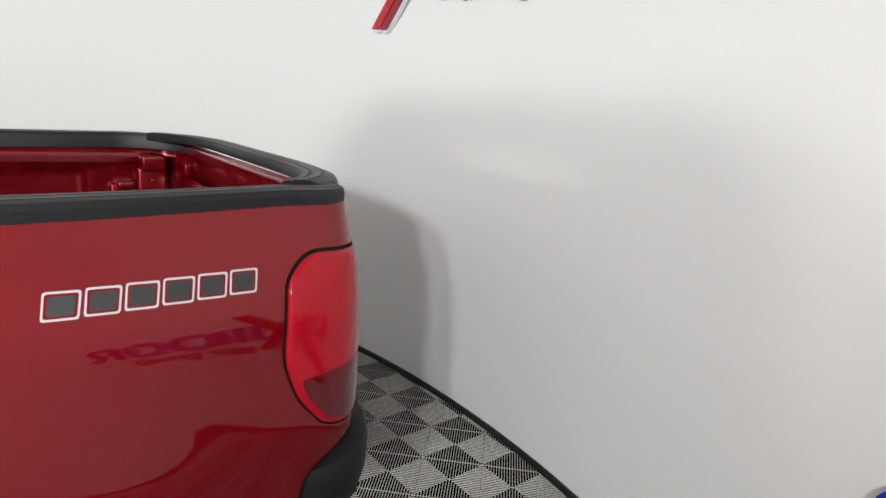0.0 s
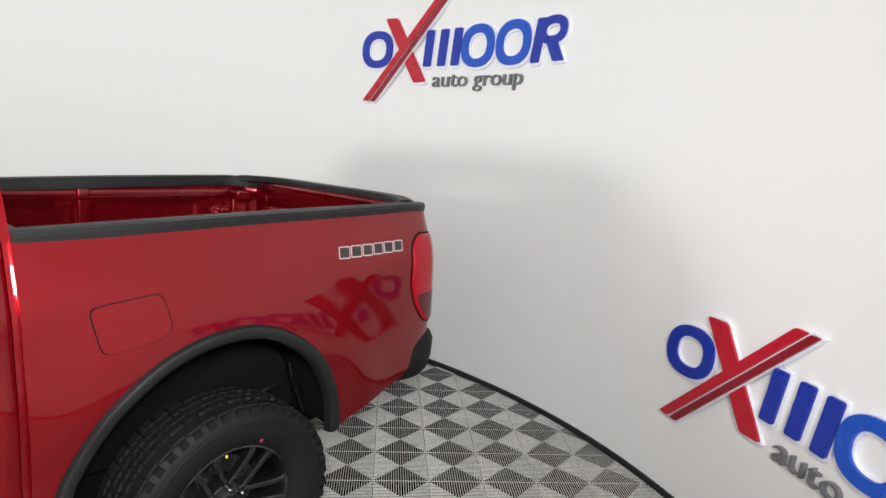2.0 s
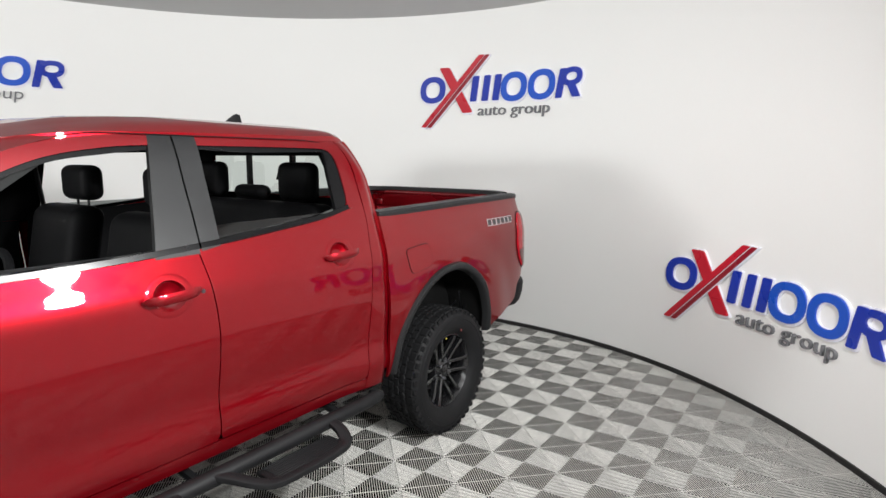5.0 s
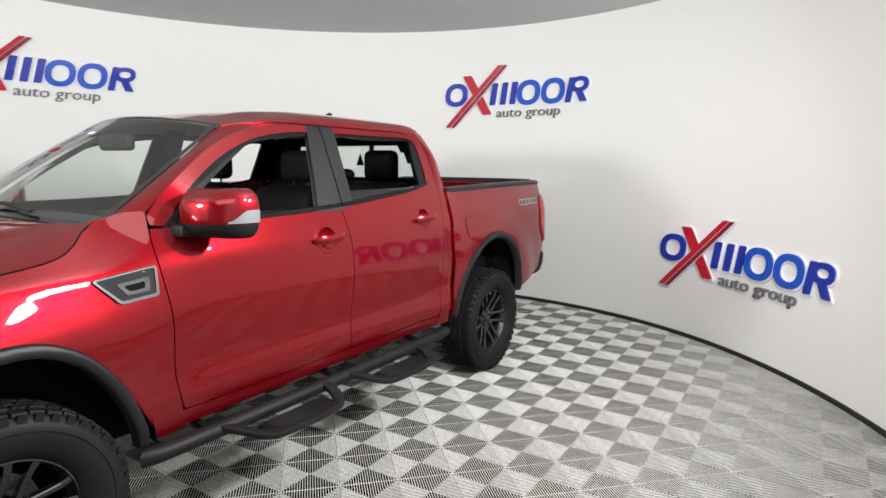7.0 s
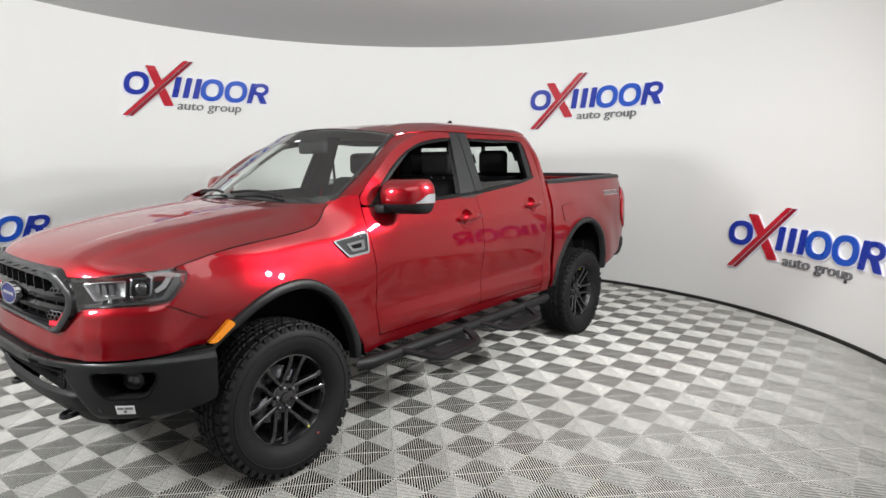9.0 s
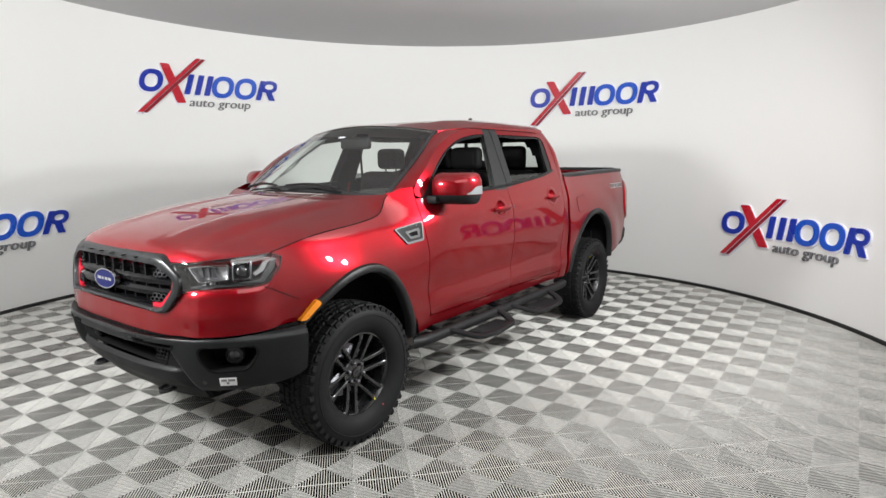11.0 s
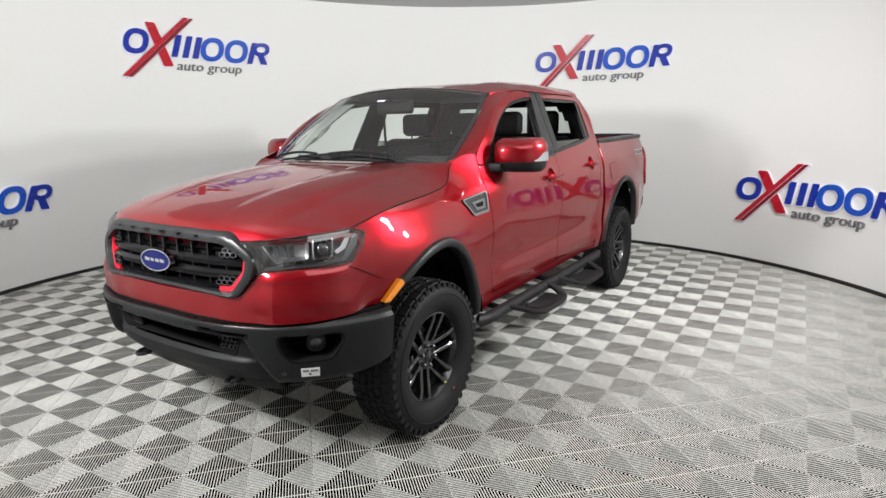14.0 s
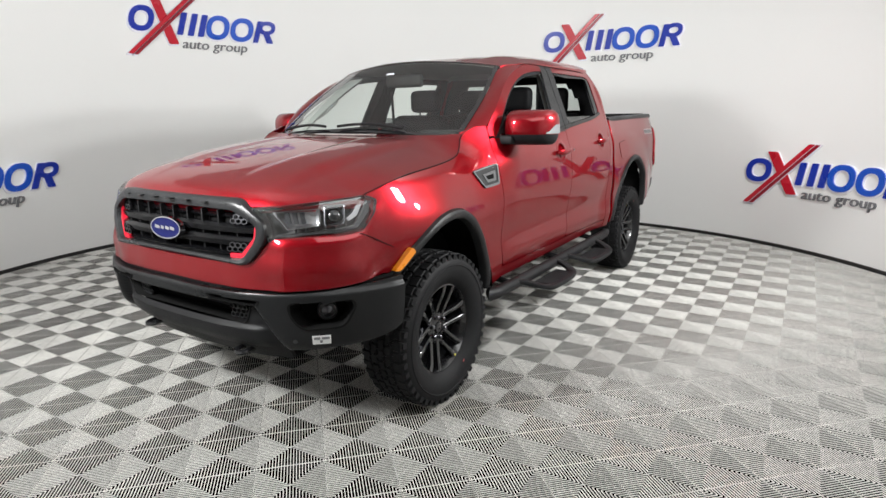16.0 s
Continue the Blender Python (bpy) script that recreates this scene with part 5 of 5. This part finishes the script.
for k in range(40):
    a = 2 * math.pi * k / 40
    ctr = Vector((2.19 - .07 * math.sin(a), .38 + .185 * math.cos(a), 1.20 + .170 * math.sin(a)))
    loops.append([tuple(ctr + Vector((.016 * math.cos(b), .016 * math.sin(b) * math.cos(a), .016 * math.sin(b) * math.sin(a)))) for b in [math.pi * j / 4 for j in range(8)]])
loops.append(loops[0])
wheel_s = part("steering_wheel", closed_ring(loops), M_SEAT, DASH)
part("wheel_boss", soft((2.19, .30, 1.14), (2.25, .46, 1.26), .03), M_SEAT, wheel_s)
part("console", soft((1.5, -.12, .75), (2.4, .12, 1.08), .05), M_SEAT, TRUCK)
part("inside_mirror", soft((2.325, -.15, 1.650), (2.365, .15, 1.738), .022), M_BLACK, WS)
part("cab_lining", skin([[Vector((y, .60 + .82 * j / 4)) for j in range(5)] for y in (-.72, -.3, .3, .72)], lambda y, z, o: (.66, y, z), 0), M_SEAT, TRUCK)
for m in (1, -1):
    part("seat_belt", tube([(1.60, m * .69, 1.66), (1.56, m * .70, 1.35), (1.52, m * .69, 1.0)], .012, 6), M_BLACK, TRUCK)

# ---- bed ----
part("bed_floor", block((-1.05, -.57, .86), (.58, .57, .90), .005), M_BED, TRUCK)
for k in range(7):
    y = -.48 + k * .16
    part("floor_rib", block((-1.08, y - .04, .90), (.56, y + .04, .912), .006, 1), M_BED, TRUCK)


def bed_wall(m):
    """The inner side of the bed, with its pressed panels."""
    g = [[Vector((-1.07 + 1.65 * i / 110, .90 + .51 * j / 40)) for j in range(41)] for i in range(111)]

    def fn(x, z, o):
        y = .768 - .05 * ramp(-.97, -1.07, x)
        # a rolled bead under the rail and two sunk panels below it
        y -= .020 * math.exp(-((z - 1.345) / .014) ** 2)
        for x0, x1 in ((-.70, -.10), (-.03, .50)):
            y += .026 * ramp(1.02, 1.045, z) * ramp(1.322, 1.300, z) * ramp(x0, x0 + .03, x) * ramp(x1, x1 - .03, x)
        y -= .20 * ramp(1.10, 1.05, z) * ramp(.64, .60, x) * ramp(-.52, -.48, x)
        return (x, m * (y + o), z)
    inner = part("bed_wall", skin(g, fn, 0), M_BED, TRUCK)
    for x in (.30, -.38):
        oval = [(x + .032 * math.cos(k * math.pi / 8), 1.20 + .017 * math.sin(k * math.pi / 8)) for k in range(16)]
        part("tie_down", plate(oval, lambda a, b, o: (a, m * (.785 - o), b), .008, -.02), M_BLACK, inner)
    # the boxed corner post, its bracket and the step beside it
    for name, x0, x1, d, z0, z1 in (("corner_post", -.985, -.865, .075, .905, 1.33), ("post_bracket", -.975, -.875, .115, 1.315, 1.385), ("post_step", -.87, -.765, .050, .905, 1.262),
                                    ("step_bracket", -.862, -.79, .075, 1.235, 1.275), ("stake_pocket", -.10, -.03, .018, 1.11, 1.405)):
        lo, hi = sorted((m * (.775 - d), m * .79))
        part(name, block((x0, lo, z0), (x1, hi, z1), .016, 4), M_BED, inner)
    for x, z, d in ((-.925, 1.27, .10 - .022), (-.925, 1.21, .078), (-.82, 1.20, .053)):
        lo, hi = sorted((m * (.775 - d - .004), m * (.775 - d + .01)))
        part("post_bolt", block((x - .009, lo, z - .009), (x + .009, hi, z + .009), .004, 2), M_BED, inner)
    # rail cap with grooves
    loops = []
    for k in range(41):
        x = .598 - 1.650 * k / 40
        z = 1.418 + .020 * min(1, k / 20) + .012 * max(0, (k - 20) / 20) - .010 * ramp(35, 40, k)
        yo = side_y(x, 1.44) + .008
        yi = .742 - .06 * ramp(-.80, -1.05, x)
        w = yo - yi
        sec = [(yo, z - .014), (yo + .002, z + .006), (yo - .006, z + .018), (yo - .26 * w, z + .021), (yo - .30 * w, z + .016), (yo - .34 * w, z + .021), (yo - .58 * w, z + .021), (yo - .62 * w, z + .016), (yo - .66 * w, z + .021), (yi + .006, z + .019), (yi, z + .008), (yi, z - .04)]
        loops.append([(x, m * a, b) for a, b in sec])
    v, f = closed_ring(loops)
    n = len(loops[0])
    part("rail_cap", (v, f + [tuple(range(n)), tuple(range(len(v) - n, len(v)))]), M_ARCH, TRUCK, "ribbed black bed rail cap")


for m in (1, -1):
    bed_wall(m)
head = part("bed_head", skin([[Vector((-.77 + 1.54 * i / 48, .90 + .50 * j / 16)) for j in range(17)] for i in range(49)],
                             lambda y, z, o: (.575 - .03 * (ramp(1.0, 1.04, z) - ramp(1.28, 1.32, z)) * (1 - ramp(.17, .21, abs(abs(y) - .36))) + o, y, z), 0), M_BED, TRUCK)
part("head_cap", block((.54, -.78, 1.395), (.604, .78, 1.422), .008), M_ARCH, TRUCK)
# tailgate
TG = part("tailgate", skin([[Vector((-.66 + 1.32 * i / 40, .88 + .52 * j / 20)) for j in range(21)] for i in range(41)],
                           lambda y, z, o: (-1.100 + .012 * ramp(1.05, 1.0, z) - o + .050 * abs(y / .66) ** 4, y, z), .04), M_PAINT, TRUCK)
part("gate_inner", skin([[Vector((-.70 + 1.40 * i / 30, .90 + .54 * j / 12)) for j in range(13)] for i in range(31)],
                        lambda y, z, o: (-1.045 - .02 * (ramp(1.0, 1.03, z) - ramp(1.3, 1.33, z)) * ramp(.66, .62, abs(y)), y, z), 0), M_BED, TG)
part("gate_lip", block((-1.062, -.69, 1.414), (-1.022, .69, 1.432), .006, 3), M_BED, TG)
for y in (-.46, 0, .46):
    part("gate_pressing", block((-1.050, y - .17, 1.02), (-1.028, y + .17, 1.30), .012, 3), M_BED, TG)
for y in (-.60, .60):
    part("gate_latch", block((-1.05, y - .03, 1.31), (-1.02, y + .03, 1.36), .008, 3), M_BED, TG)
loops = []
for k in range(25):
    y = -.715 + 1.43 * k / 24
    dx, dz = .150 * (abs(y) / .715) ** 6, -.006 * (abs(y) / .735) ** 6
    loops.append([(x + dx + .045, y, z + .009) for x, z in ((-1.105, 1.43), (-1.105, 1.452), (-1.112, 1.462), (-1.13, 1.464), (-1.134, 1.458), (-1.138, 1.464), (-1.165, 1.464), (-1.169, 1.458), (-1.173, 1.463), (-1.205, 1.452), (-1.212, 1.438), (-1.208, 1.41))])
v, f = closed_ring(loops)
part("gate_cap", (v, f + [tuple(range(12)), tuple(range(len(v) - 12, len(v)))]), M_ARCH, TG, "ribbed black tailgate cap")
# rear bumper
way = resample([(-.890, .828, 0), (-.97, .848, 0), (-1.05, .842, 0), (-1.115, .80, 0), (-1.16, .715, 0), (-1.19, .56, 0), (-1.205, .30, 0), (-1.21, 0, 0)], 40)
way += [Vector((p.x, -p.y, 0)) for p in way[-2::-1]]
loops = []
for k, p in enumerate(way):
    d = (way[min(k + 1, 80)] - way[max(k - 1, 0)]).normalized()
    n = Vector((-d.y, d.x, 0))
    n = n if n.dot(p - Vector((-.2, 0, 0))) > 0 else -n
    e = min(k, 80 - k) / 40
    zt, zb = .790 + .038 * ramp(0, .35, e), .615 + .02 * ramp(.2, .6, e)
    lean = Vector((.035 * ramp(.25, 0, e), 0, 0))
    sec = [(-.13, zt - .006), (-.030, zt + .002), (-.008, zt - .006), (0, zt - .026), (-.004, (zt + zb) / 2), (-.022, zb + .03), (-.045, zb), (-.13, zb)]
    loops.append([p + n * a + Vector((0, 0, b)) + lean * ((zt - b) / .2) for a, b in sec])
v, f = closed_ring(loops)
part("rear_bumper", (v, f + [tuple(range(8)), tuple(range(len(v) - 8, len(v)))]), M_BLACK, TRUCK, "black rear step bumper")

# ---- floor tiles: ribs at right angles to each side ----
TS, TA, TO = .29, radians(46.438), (.329, -.2117)
tv, tf = [], []


def bar(x0, y0, x1, y1, w, top=0.0):
    """A rib from one point to another, w wide."""
    d = Vector((x1 - x0, y1 - y0)).normalized() * 1.0
    n = Vector((-d.y, d.x)) * w / 2
    b = len(tv)
    for z in (top, -.0034):
        for p in ((x0 + n.x, y0 + n.y), (x1 + n.x, y1 + n.y), (x1 - n.x, y1 - n.y), (x0 - n.x, y0 - n.y)):
            tv.append((p[0], p[1], z))
    tf.extend([(b, b + 3, b + 2, b + 1), (b, b + 1, b + 5, b + 4), (b + 1, b + 2, b + 6, b + 5), (b + 2, b + 3, b + 7, b + 6), (b + 3, b, b + 4, b + 7)])


NR, RIB = 23, .0025
half = TS / 2 - .0009
for q in range(4):
    c, s = (1, 0, -1, 0)[q], (0, 1, 0, -1)[q]
    turn = lambda x, y: (x * c - y * s, x * s + y * c)
    for k in range(NR):
        p = (k + .5) / NR * TS - TS / 2
        bar(*turn(p, -half + .0014), *turn(p, -abs(p)), RIB)
    bar(*turn(-half, -half + .0006), *turn(half, -half + .0006), .0009, -.0022)
TILE = mesh_of("tile", tv, tf, M_TILE, smooth=False)
ca, sa = math.cos(TA), math.sin(TA)
spots, rest = [], []
for i in range(-24, 32):
    for j in range(-32, 32):
        u, w = (i + .5 + TO[0]) * TS, (j + .5 + TO[1]) * TS
        x, y = u * ca - w * sa, u * sa + w * ca
        r = math.hypot(x - CX, y - CY)
        if r < RAD - .20 or (x > 3.0 and y > .85 and x < 8.4 and y < 3.55):
            # the strip of floor beside the truck and ahead of it comes nearest to the walk
            (spots if (y > .25 and -1.6 < x < 5.6 and y < 3.5) or (x > 3.0 and -1.2 < y < 3 and x < 5.6) else rest).append((x, y))
        elif r < RAD + .20:
            rest.append((x, y))
spots, more = spots[:290], spots[290:]
rest += more
for x, y in spots:
    t = new("tile", TILE)
    t.parent = FLOOR
    t.matrix_basis = Matrix.Translation((x, y, 0)) @ Matrix.Rotation(TA, 4, "Z")
base = np.array(tv)
rot = np.array([[ca, sa, 0], [-sa, ca, 0], [0, 0, 1]])
flatv = base @ rot
allv = np.concatenate([flatv + np.array([x, y, 0]) for x, y in rest])
nv = len(tv)
quad = np.array(tf)
allf = np.concatenate([quad + k * nv for k in range(len(rest))])
me = bpy.data.meshes.new("floor_tiles")
me.from_pydata(allv.tolist(), [], allf.tolist())
me.materials.append(M_TILE)
ft = new("floor_tiles", me)
ft.parent = FLOOR
tagged(ft, "ribbed pale grey floor tiles", kind="stuff")
